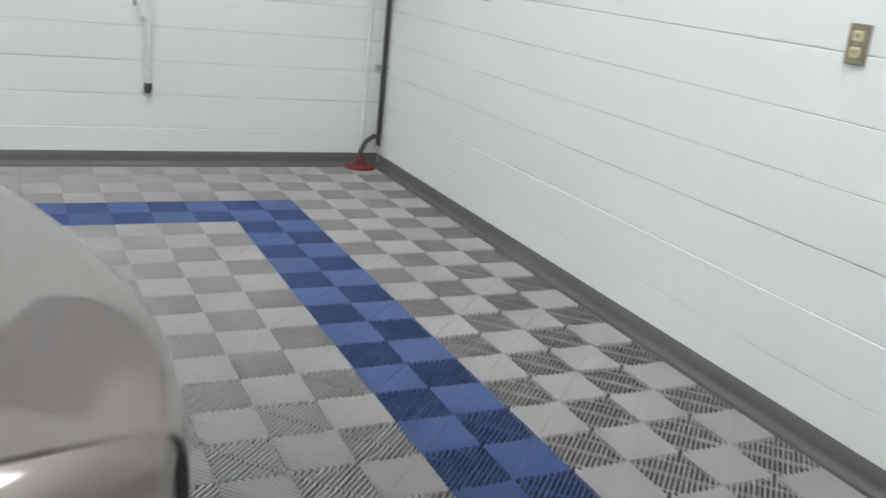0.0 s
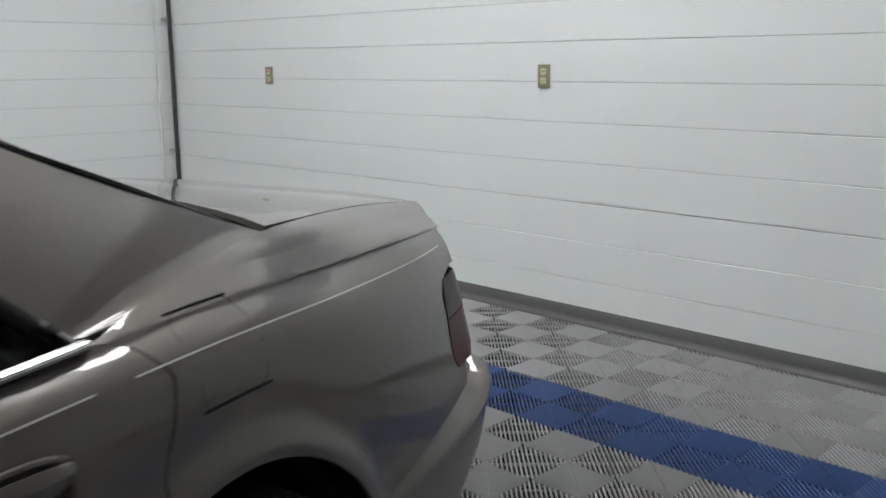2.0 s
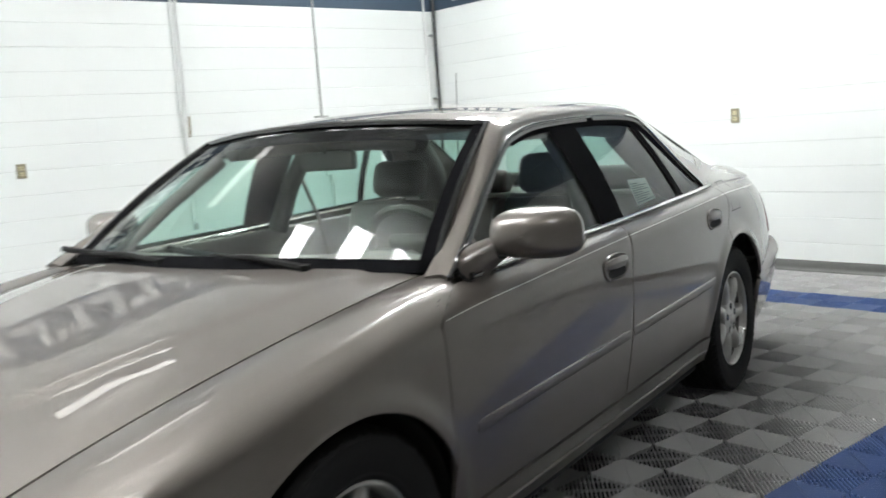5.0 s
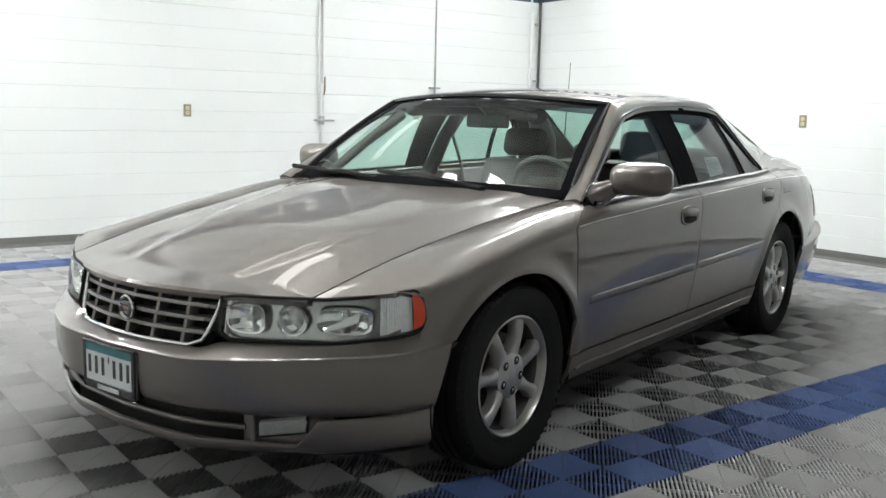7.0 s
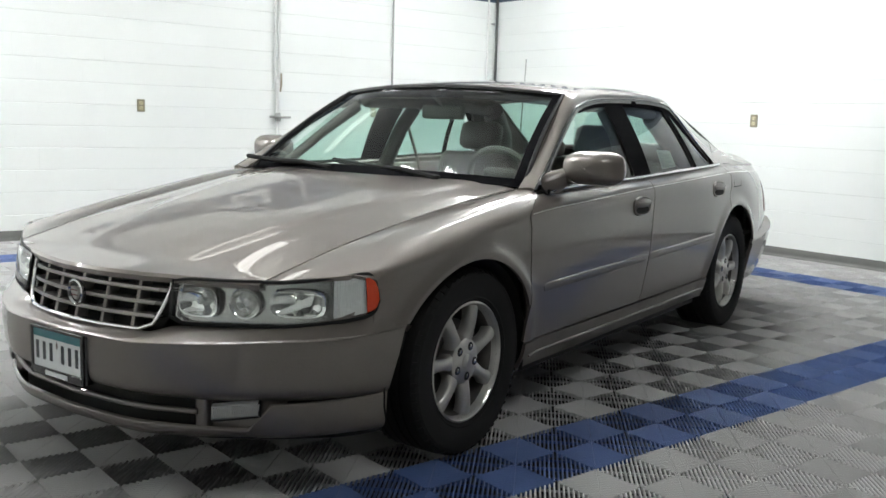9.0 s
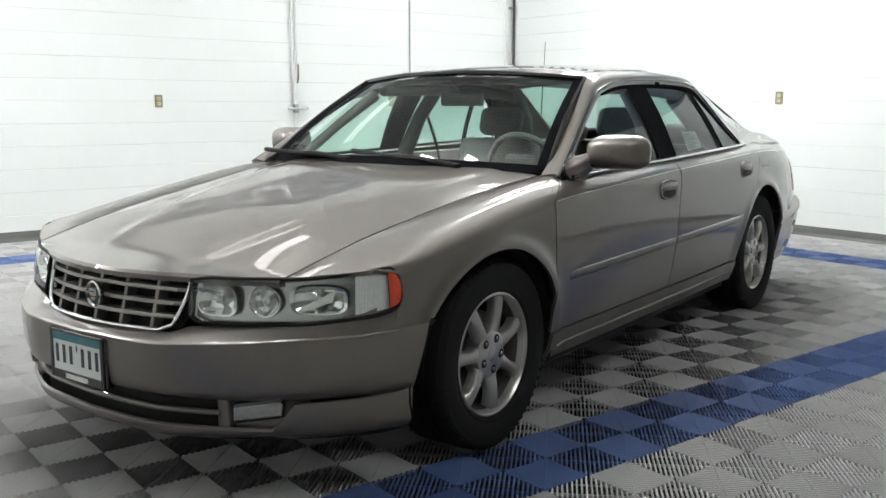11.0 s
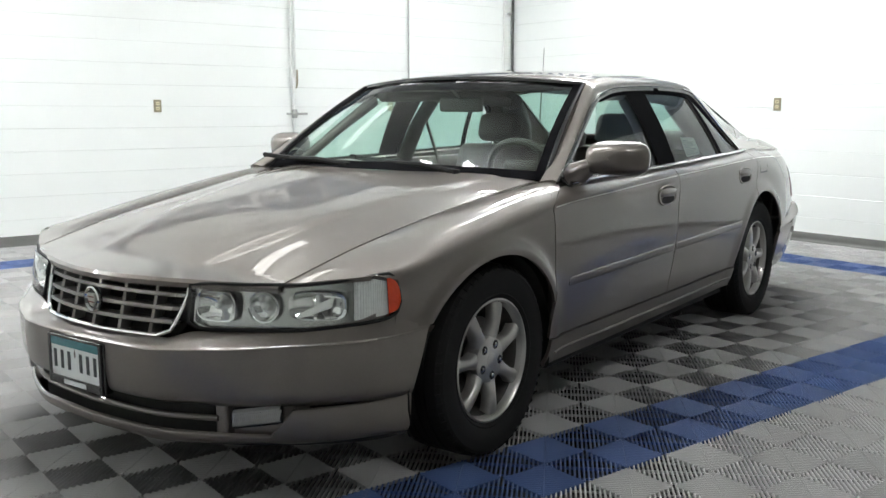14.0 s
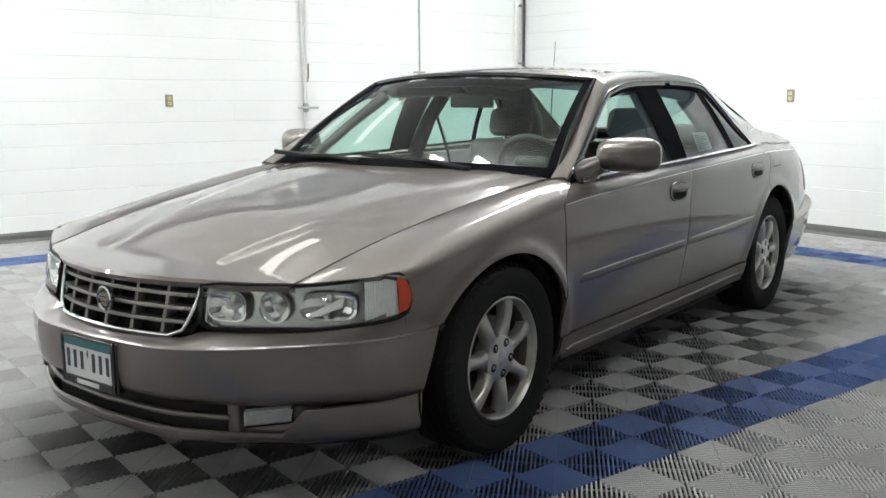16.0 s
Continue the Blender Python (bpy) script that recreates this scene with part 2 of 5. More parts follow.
M_PAPER = surface("white_printed_paper", (0.72, 0.76, 0.75), 0.7, scale=30, vary=0.03)
M_PLATEINK = surface("dark_plate_ink", (0.03, 0.035, 0.04), 0.5, scale=30, vary=0.05)
M_INK = surface("grey_ink", (0.22, 0.25, 0.26), 0.7, scale=30, vary=0.05)
M_PLATE = surface("white_plate_enamel", (0.70, 0.72, 0.72), 0.35, scale=40, vary=0.03)
M_PLATEBLUE = surface("teal_plate_print", (0.03, 0.16, 0.19), 0.35, scale=25, vary=0.2)

# ------------------------------------------------------------ setting
def plain(name, mat, x0, x1, y0, y1, z0, z1, label):
    ob = part(name, box(x0, x1, y0, y1, z0, z1), mat)
    return tagged(ob, label, "wall" if "wall" in name else name, kind="structure")


wall_back = plain("wall_east", M_MORTAR, X_BACK + 0.002, X_BACK + 0.2, Y_DRIVE, Y_PASS + 0.2, -0.05, CEIL, "white painted concrete block wall with a slate blue band")
wall_pass = plain("wall_north", M_MORTAR, X_FRONT, X_BACK, Y_PASS + 0.002, Y_PASS + 0.2, -0.05, CEIL, "white painted concrete block wall with conduits")
plain("wall_west", M_DOORWALL, X_FRONT - 0.2, X_FRONT, Y_DRIVE, Y_PASS + 0.2, -0.05, CEIL, "plain pale painted garage wall")
# unseen closing wall, its colour darkened so doors and windows reflect less
plain("wall_south", M_PLAIN, X_FRONT - 0.2, X_BACK + 0.2, Y_DRIVE - 0.2, Y_DRIVE, -0.05, CEIL, "unseen wall, kept dark to dim reflections in the car side")
ceiling = part("ceiling", box(X_FRONT - 0.2, X_BACK + 0.2, Y_DRIVE - 0.2, Y_PASS + 0.2, CEIL, CEIL + 0.1), M_CEIL)
tagged(ceiling, "flat off-white painted garage ceiling", "ceiling", kind="structure")
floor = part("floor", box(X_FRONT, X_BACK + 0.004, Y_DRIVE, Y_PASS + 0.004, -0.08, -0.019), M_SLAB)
tagged(floor, "grey and blue ribbed interlocking plastic garage floor tiles", "floor", kind="structure")

# ceiling lights: four-foot fixtures hung in short ranks above the bay and the aisle, lit below, with an added glow
# above
HALF_L, HALF_W = 0.61, 0.135


tube_rod = lambda a, b: tube([a, b], 0.006, 6)


def strip_light(lit, label):
    e = new("strip_light")

    def trough(prof, half):
        bm = bmesh.new()
        A = [bm.verts.new((-half, y, z)) for y, z in prof]
        B = [bm.verts.new((half, y, z)) for y, z in prof]
        for i in range(len(prof)):
            j = (i + 1) % len(prof)
            bm.faces.new((A[i], A[j], B[j], B[i]))
        bm.faces.new(A[::-1])
        bm.faces.new(B)
        bmesh.ops.recalc_face_normals(bm, faces=bm.faces)
        return bm
    w = HALF_W
    part("housing", trough([(-w - 0.02, 0.0), (-w - 0.02, -0.03), (-w, -0.06), (w, -0.06), (w + 0.02, -0.03), (w + 0.02, 0.0)], HALF_L + 0.012), M_HOUSING, e)
    part("diffuser", trough([(-w, -0.061), (-w + 0.008, -0.085), (-w + 0.04, -0.10), (w - 0.04, -0.10), (w - 0.008, -0.085), (w, -0.061)], HALF_L), lit, e, "lit prismatic diffuser")
    # added top glow: brightens the ceiling that the hood reflects
    part("uplight_slot", box(-HALF_L + 0.04, HALF_L - 0.04, -0.085, 0.085, 0.003, 0.008), lit, e, "glowing slab added on the housing to brighten the ceiling")
    for x in (-HALF_L + 0.12, HALF_L - 0.12):
        part("hanger_rod", tube_rod((x, 0.115, 0.0), (x, 0.115, CEIL - LAMP_Z)), M_GALV, e)
    return tagged(e, label, "ceiling light", "ceiling strip lights")


# first three follow windshield reflections; most others are unseen fill for walls and floor
LIGHTS = [(-5.74, -3.15), (-5.52, -3.90), (-5.50, -4.46), (-6.95, -0.40), (-6.95, -1.00), (-8.20, -0.40),
          (-0.65, -3.10), (-0.65, -3.90), (-1.90, -3.10), (-0.65, -1.30), (-5.00, -8.30)]
# added fixture, not part of the garage: puts a bright bar on the hood
DIM_LIGHT = (-4.30, -0.75)
first_light = strip_light(M_TUBE, "white fluorescent strip light with a lit diffuser hung under the ceiling")
for i, (x, y) in enumerate(LIGHTS):
    if i:
        copy_thing(first_light, pose(x, y, LAMP_Z))
    else:
        first_light.matrix_basis = pose(x, y, LAMP_Z)

strip_light(M_HOOD_GLOW, "dim unseen strip light added for the highlight on the hood").matrix_basis = pose(*DIM_LIGHT, LAMP_Z)

# grey vinyl cove base along the two seen walls
def cove(name, length, m):
    prof = [(0, 0.0), (0, 0.083), (0.008, 0.085), (0.011, 0.081), (0.012, 0.032), (0.014, 0.016), (0.024, 0.007), (0.030, -0.001), (0.030, -0.018), (0, -0.018)]
    bm = bmesh.new()
    A = [bm.verts.new((0, -y, z)) for y, z in prof]
    B = [bm.verts.new((length, -y, z)) for y, z in prof]
    for i in range(len(prof)):
        j = (i + 1) % len(prof)
        bm.faces.new((A[i], B[i], B[j], A[j]))
    bmesh.ops.recalc_face_normals(bm, faces=bm.faces)
    ob = part(name, bm, M_BASE, smooth=50)
    ob.matrix_basis = m
    return tagged(ob, "dark grey vinyl cove base along the block wall", "baseboard", kind="structure")


cove("baseboard", X_BACK - X_FRONT, pose(X_FRONT, Y_PASS, 0))
cove("baseboard", Y_PASS - Y_DRIVE - 0.05, pose(X_BACK, Y_PASS - 0.05, 0, 0, 0, -90))

# corner riser: dark pipe with an offset into an iron floor flange, a white conduit beside it
riser = new("corner_pipe")
part("pipe", tube(curve([(0.818, 0.795, CEIL), (0.818, 0.795, 2.0), (0.818, 0.795, 0.27), (0.811, 0.795, 0.235), (0.715, 0.790, 0.165), (0.695, 0.785, 0.13), (0.695, 0.785, 0.03)], 60), 0.017, 10), M_BLACKPIPE, riser, smooth=True)
part("flange", bm_revolve(bmesh.new(), [(0.0, 0.075), (0.028, 0.075), (0.03, 0.03), (0.05, 0.022), (0.10, 0.016), (0.105, 0.004), (0.105, -0.002), (0, -0.002)], "Z", 20, (0.695, 0.785, 0)), M_RUST, riser, "dark red oxide iron floor flange", smooth=True)
for z in (0.67, 1.7, 2.4):
    part("pipe_clip", box(0.785, 0.843, 0.79, 0.863, z - 0.012, z + 0.012, 0.004), M_GALV, riser)
tagged(riser, "dark grey riser pipe in the corner with a red foot", "pipe")
cond = new("conduit")
part("pipe", tube([(0.72, 0.845, CEIL), (0.72, 0.845, 1.0), (0.72, 0.845, 0.12)], 0.013, 8), M_PIPE, cond, smooth=True)
tagged(cond, "thin white painted conduit beside the corner pipe", "conduit")

# twin air line with shut-off valve on the north wall
air = new("air_line")
for dx in (-0.022, 0.022):
    part("pipe", tube([(-2.265 + dx, 0.835, CEIL), (-2.265 + dx, 0.835, 1.52)], 0.014, 8), M_PIPE, air, smooth=True)
part("pipe", tube([(-2.265, 0.83, 1.56), (-2.265, 0.83, 0.62)], 0.019, 10), M_PIPE, air, smooth=True)
part("union", bm_revolve(bmesh.new(), [(0.0, -0.05), (0.03, -0.05), (0.034, 0), (0.03, 0.05), (0, 0.05)], "Z", 12, (-2.265, 0.83, 1.50)), M_PIPE, air, smooth=True)
part("gauge_pipe", tube([(-2.245, 0.815, 1.44), (-2.245, 0.79, 1.5), (-2.245, 0.79, 1.63)], 0.010, 8), M_BRASS, air, smooth=True)
part("valve_body", bm_revolve(bmesh.new(), [(0.0, -0.045), (0.028, -0.045), (0.036, 0), (0.028, 0.045), (0, 0.045)], "Z", 12, (-2.265, 0.825, 1.17)), M_GALV, air, smooth=True)
part("valve_lever", box(-2.385, -2.135, 0.772, 0.788, 1.158, 1.182, 0.005), M_GALV, air)
part("valve_stem", tube([(-2.265, 0.83, 1.17), (-2.265, 0.775, 1.17)], 0.012, 8), M_GALV, air)
part("drain_cap", bm_revolve(bmesh.new(), [(0.0, -0.03), (0.024, -0.03), (0.024, 0.03), (0, 0.03)], "Z", 10, (-2.265, 0.83, 0.61)), M_GALV, air)
tagged(air, "white painted air line with a shut-off valve on the wall", "pipe")

drop = new("air_drop")
part("pipe", tube([(-0.75, 0.845, CEIL), (-0.75, 0.845, 1.0), (-0.75, 0.845, 0.95)], 0.010, 8), M_GALV, drop, smooth=True)
part("clamp", box(-0.835, -0.695, 0.81, 0.858, 1.552, 1.572, 0.004), M_GALV, drop)
part("tee", bm_revolve(bmesh.new(), [(0.0, -0.04), (0.026, -0.04), (0.03, 0), (0.026, 0.04), (0, 0.04)], "Z", 12, (-0.69, 0.84, 0.93)), M_PIPE, drop, smooth=True)
part("drop_pipe", tube([(-0.675, 0.835, 0.92), (-0.675, 0.835, 0.49)], 0.019, 10), M_PIPE, drop, smooth=True)
part("end_cap", bm_revolve(bmesh.new(), [(0.0, -0.03), (0.02, -0.03), (0.024, 0.0), (0.024, 0.03), (0, 0.03)], "Z", 10, (-0.675, 0.835, 0.475)), M_BLACKPIPE, drop)
tagged(drop, "thin air drop pipe clamped to the wall with a capped end", "pipe")

# duplex outlets with metal plates
def outlet(m):
    e = new("wall_outlet")
    part("cover_plate", box(-0.038, 0.038, -0.009, 0.002, -0.06, 0.06, 0.003), M_BRASS, e)
    for z in (-0.024, 0.024):
        part("socket", box(-0.018, 0.018, -0.013, -0.007, z - 0.016, z + 0.016, 0.005), M_IVORY, e)
        for x in (-0.007, 0.007):
            part("slot", box(x - 0.0018, x + 0.0018, -0.0138, -0.012, z - 0.006, z + 0.006), M_DARK, e)
    part("screw", bm_revolve(bmesh.new(), [(0, -0.0115), (0.004, -0.0115), (0.004, -0.008), (0, -0.008)], "Y", 8), M_GALV, e)
    e.matrix_basis = m
    return tagged(e, "worn metal duplex outlet plate with ivory sockets on the block wall", "outlet", "wall outlets")


outlet_a = outlet(pose(X_BACK - 0.002, -2.93, 1.272, 0, 0, -90))
copy_thing(outlet_a, pose(X_BACK - 0.002, -0.485, 1.266, 0, 0, -90))
copy_thing(outlet_a, pose(-3.745, Y_PASS - 0.002, 1.246))
copy_thing(outlet_a, pose(-1.0, Y_PASS - 0.002, 1.256))

# unreadable white lettering on the slate band, as plain bars
sign = new("wall_lettering")
bars = [0.49, 0.285, 0.085, -0.12, -0.335, -0.56]
for y in bars:
    part("letter_bar", box(X_BACK - 0.006, X_BACK - 0.0015, y - 0.115, y, 2.73, 3.12), M_LETTER, sign)
for y in (-0.87, -1.28, -1.75, -2.2, -2.65, -3.1):
    part("letter_bar", box(X_BACK - 0.006, X_BACK - 0.0015, y - 0.26, y, 2.725, 2.80), M_LETTER, sign)
    part("letter_bar", box(X_BACK - 0.006, X_BACK - 0.0015, y - 0.26, y, 2.98, 3.05), M_LETTER, sign)
tagged(sign, "white lettering painted on the slate blue wall band", "sign")
sign_n = new("wall_lettering")
for i in range(12):
    x = -2.7 - 0.36 * i
    part("letter_bar", box(x - 0.09, x, Y_PASS - 0.006, Y_PASS - 0.0015, 2.73, 3.05), M_LETTER, sign_n)
    part("letter_bar", box(x - 0.30, x - 0.12, Y_PASS - 0.006, Y_PASS - 0.0015, 2.73 + 0.2 * (i % 2), 2.83 + 0.2 * (i % 2)), M_LETTER, sign_n)
tagged(sign_n, "white lettering painted on the slate blue wall band", "sign")

# ------------------------------------------------------------ the car, in its own axes: x ahead, y to its left, z up
CAR = new("sedan")
CAR.matrix_basis = pose(-3.949, -4.362, 0.0, 0, 0, 180 + 15.7)
tagged(CAR, "pewter metallic four-door luxury sedan parked on the tiled floor", "car")
WB, R_ARCH, Z_HUB = 1.425, 0.395, 0.335
ARCH_F = WB + 0.02
ARCH = {True: (ARCH_F, 0.40, 0.47, 0.388), False: (-WB, 0.415, 0.415, 0.410)}      # wheel openings: middle, half widths behind and ahead, height over the hub

# side surface: stations from nose to tail, rows from the hood cut over the shoulder down to the sill
NET = np.array([
    [(2.20, .655, .702), (2.13, .770, .716), (2.065, .862, .728), (2.01, .913, .738), (1.99, .924, .680), (2.0, .912, .60), (2.0, .905, .50), (2.0, .90, .33), (2.0, .90, .25)],
    [(1.85, .672, .785), (1.85, .770, .789), (1.85, .860, .779), (1.85, .920, .752), (1.85, .932, .700), (1.85, .926, .60), (1.85, .922, .48), (1.85, .935, .32), (1.85, .90, .25)],
    [(1.425, .695, .860), (1.425, .785, .866), (1.425, .868, .854), (1.425, .928, .810), (1.425, .936, .730), (1.425, .936, .60), (1.425, .932, .46), (1.425, .935, .31), (1.425, .88, .23)],
    [(1.00, .735, .922), (1.00, .808, .928), (1.00, .876, .914), (1.00, .937, .858), (1.00, .950, .740), (1.00, .949, .595), (1.00, 0.930, .45), (1.00, 0.907, .31), (1.00, .87, .23)],
    [(0.60, .770, .955), (0.60, .830, .950), (0.60, .876, .936), (0.60, .940, .875), (0.60, .952, .750), (0.60, .949, .597), (0.60, 0.930, .45), (0.60, 0.905, .31), (0.60, .87, .23)],
    [(0.00, .780, .985), (0.00, .835, .970), (0.00, .879, .949), (0.00, .941, .897), (0.00, .953, .765), (0.00, .949, .602), (0.00, 0.930, .45), (0.00, 0.904, .312), (0.00, .87, .232)],
    [(-.60, .760, 1.01), (-.60, .825, .993), (-.60, .876, .966), (-.60, .938, .912), (-.60, .951, .775), (-.60, .948, .607), (-.60, 0.929, .45), (-.60, 0.902, .315), (-.60, .87, .235)],
    [(-1.05, .730, 1.03), (-1.05, .805, 1.01), (-1.05, .863, .977), (-1.05, .928, .922), (-1.05, .945, .785), (-1.05, .943, .612), (-1.05, 0.925, .46), (-1.05, 0.897, .32), (-1.05, .87, .24)],
    [(-1.425, .735, 1.048), (-1.425, .788, 1.026), (-1.425, .837, .988), (-1.425, .910, .924), (-1.425, .924, .795), (-1.425, .922, .62), (-1.425, .915, .47), (-1.425, .91, .33), (-1.425, .87, .25)],
    [(-1.80, .706, 1.044), (-1.80, .757, 1.026), (-1.80, .804, .982), (-1.80, .880, .914), (-1.80, .912, .795), (-1.80, .922, .63), (-1.80, .918, .48), (-1.80, .90, .36), (-1.80, .87, .28)],
    [(-2.15, .652, 1.028), (-2.15, .708, 1.008), (-2.15, .764, .970), (-2.15, .820, .902), (-2.15, .862, .790), (-2.15, .878, .64), (-2.15, .878, .50), (-2.15, .87, .38), (-2.15, .84, .30)],
    [(-2.497, .608, .994), (-2.497, .636, .974), (-2.488, .672, .940), (-2.458, .737, .893), (-2.430, .788, .795), (-2.42, .820, .66), (-2.42, .82, .52), (-2.41, .81, .40), (-2.41, .79, .32)],
])
NS, NR = 300, 161
_a = np.stack([cr(NET[:, r].reshape(len(NET), 3), np.linspace(0, len(NET) - 1, NS)) for r in range(9)])       # rows x stations x 3
DENSE = np.stack([cr(_a[:, s], np.linspace(0, 8, NR)) for s in range(NS)], 1)                                  # NR x NS x 3


GX = np.linspace(-2.50, 2.22, 945)
GYZ = np.stack([np.stack([np.interp(GX, D[::-1, 0], D[::-1, c]) for c in (1, 2)], 1) for D in DENSE])          # rows x places x (y, z)
for hub in (ARCH_F, -WB):      # rolled lip round the wheel openings
    c_, ar_, af_, h_ = ARCH[hub > 0]
    d = (np.hypot((GX[None, :] - c_) / np.where(GX[None, :] > c_, af_, ar_), (GYZ[:, :, 1] - Z_HUB) / h_) - 1) * 0.41
    GYZ[:, :, 0] += 0.016 * np.exp(-((d - 0.012) / 0.034) ** 2) * (GYZ[:, :, 1] > 0.2)
RR = np.linspace(0, 8, NR)
# a soft step under the shoulder, strongest over the tail, that climbs over the front fender
lift = np.interp(GX, [1.04, 1.3, 1.5, 1.73, 1.94], [0, -0.06, -0.12, -0.32, -0.80])
step = np.interp(RR[:, None] - lift[None, :], [1.4, 1.9, 2.10, 2.22], [0, 0.85, 1, 0])
GYZ[:, :, 0] += step * np.interp(GX, [-2.3, -1.85, -1.5, -1.0, 0.9, 1.2, 1.9, 2.05], [0.013, 0.014, 0.007, 0.005, 0.004, 0.004, 0.003, 0])[None, :]


def side_at(x, r):
    """Point of the side surface at x along row parameter r (0..8)."""
    k = min(max(r / 8 * (NR - 1), 0), NR - 1.0001)
    g = min(max((x - GX[0]) / (GX[1] - GX[0]), 0), len(GX) - 1.0001)
    k0, g0 = int(k), int(g)
    f, h = k - k0, g - g0
    A = GYZ[k0, g0] * (1 - h) + GYZ[k0, g0 + 1] * h
    B = GYZ[k0 + 1, g0] * (1 - h) + GYZ[k0 + 1, g0 + 1] * h
    y, z = A * (1 - f) + B * f
    return np.array((x, y, z))


def r_of(x, z):
    """Row parameter at which the side stands at height z, below the shoulder."""
    g = int(round(min(max((x - GX[0]) / (GX[1] - GX[0]), 0), len(GX) - 1)))
    return float(np.interp(-z, -GYZ[30:, g, 1], RR[30:]))


def mirrored(me, name):
    m2 = me.copy()
    m2.name = name
    co = np.empty(len(m2.vertices) * 3)
    m2.vertices.foreach_get("co", co)
    co = co.reshape(-1, 3)
    co[:, 1] *= -1
    m2.vertices.foreach_set("co", co.ravel())
    m2.flip_normals()
    m2.update()
    return m2


def skin(P, mat, name, parent=None, label="", depth=0.014, both=True, smooth=35, out=(0, 1, 0)):
    """A sheet-metal panel over a grid of points: outer face, and edges turned in by depth. Made for both sides."""
    P = np.asarray(P, float)
    n, m = P.shape[:2]
    du = np.gradient(P, axis=0)
    dv = np.gradient(P, axis=1)
    Nn = np.cross(du, dv)
    Nn /= np.linalg.norm(Nn, axis=2, keepdims=True) + 1e-12
    if (Nn * np.array(out)).sum() < 0:
        Nn = -Nn
        flip = True
    else:
        flip = False
    V = P.reshape(-1, 3).tolist()
    Fs = []
    for i in range(n - 1):
        for j in range(m - 1):
            q = (i * m + j, (i + 1) * m + j, (i + 1) * m + j + 1, i * m + j + 1)
            Fs.append(q[::-1] if flip else q)
    if depth:
        ring = [(i, 0) for i in range(n)] + [(n - 1, j) for j in range(1, m)] + [(i, m - 1) for i in range(n - 2, -1, -1)] + [(0, j) for j in range(m - 2, 0, -1)]
        base = len(V)
        V += [(P[i, j] - Nn[i, j] * depth).tolist() for i, j in ring]
        k = len(ring)
        for a in range(k):
            b = (a + 1) % k
            ia, ib = ring[a][0] * m + ring[a][1], ring[b][0] * m + ring[b][1]
            q = (ia, base + a, base + b, ib)
            Fs.append(q if not flip else q[::-1])
    me = bpy.data.meshes.new(name)
    me.from_pydata(V, [], Fs)
    me.validate()
    left = part_mesh(name, me, mat, parent or CAR, label, smooth)
    if not both:
        return left
    return left, reflect(left, parent)


def reflect(ob, parent=None):
    o = new(ob.name.split(".")[0], mirrored(ob.data, ob.data.name))
    o.parent = parent or CAR
    if "label" in ob:
        o["label"] = ob["label"]
    return o


def both_sides(name, bm, mat, parent=None, label="", smooth=False):
    a = part(name, bm, mat, parent or CAR, label, smooth)
    return a, reflect(a, parent)


def arch_z(x, hub):
    c_, ar_, af_, h_ = ARCH[hub > 0]
    d = 1 - ((x - c_) / (af_ if x > c_ else ar_)) ** 2
    return Z_HUB + h_ * math.sqrt(d) if d > 0 else -1.0


def side_panel(xa, xb, rt, rb, us, nv):
    """Grid of side points: x between the cut lines xa(r), xb(r), rows between rt(x) and rb(x)."""
    P = np.empty((len(us), nv, 3))
    for i, u in enumerate(us):
        for j in range(nv):
            v = j / (nv - 1)
            r = 3 + 4 * v
            for _ in range(16):
                x = xa(r) + (xb(r) - xa(r)) * u
                r = 0.5 * r + 0.5 * (rt(x) + (rb(x) - rt(x)) * v)
            P[i, j] = side_at(x, r)
    return P


def spread(n, *focus):
    """0..1 in n steps, closer together near each focus."""
    t = np.linspace(0, 1, 400)
    w = np.ones(400)
    for f in focus:
        w += 6 * np.exp(-((t - f) / 0.03) ** 2)
    c = np.concatenate([[0], np.cumsum((w[1:] + w[:-1]) / 2)])
    return np.interp(np.linspace(0, c[-1], n), c, t)


G = 0.0025      # half a panel gap


def below(x, z):
    return r_of(x, z)


# front fender: from the headlamp to the door, over the arch
def fender_bottom(x):
    z = arch_z(x, ARCH_F)
    if x > 1.70:
        z = max(z, 0.556)
    if x > 1.994:
        z = 0.7
    return min(below(x, max(z, 0.335)), 7.0)


xf = lambda r: np.interp(r, [0, 1, 2, 3, 3.6, 4, 5, 9], [2.20, 2.13, 2.065, 2.012, 1.988, 1.985, 1.99, 1.99]) - 0.004
xd = lambda r: np.interp(r, [0, 2, 3, 4, 8], [0.86, 0.93, 1.085, 1.085, 1.07]) + G
P = side_panel(xf, xd, lambda x: 0.02, fender_bottom, spread(64, 0.17, 0.28, 0.96), 34)
skin(P, M_PAINT, "front_fender")

# doors
xb1 = lambda r: np.interp(r, [2, 4, 8], [-0.135, -0.085, -0.06])
xr = lambda r: np.interp(r, [2, 2.3, 3, 3.5, 4, 8], [-1.245, -1.295, -1.330, -1.315, -1.285, -1.27])


def rear_door_bottom(x):
    z = arch_z(x, -WB)
    return min(below(x, max(z, 0.335)), 7.0)


P = side_panel(lambda r: xd(r) - 2 * G, lambda r: xb1(r) + G, lambda x: 2.0, lambda x: below(x, 0.352), spread(40), 26)
door_f = skin(P, M_PAINT, "front_door")
P = side_panel(lambda r: xb1(r) - G, lambda r: xr(r) + G, lambda x: 2.0, lambda x: max(2.4, min(below(x, 0.352), rear_door_bottom(x))), spread(44, 0.9), 26)
door_r = skin(P, M_PAINT, "rear_door")

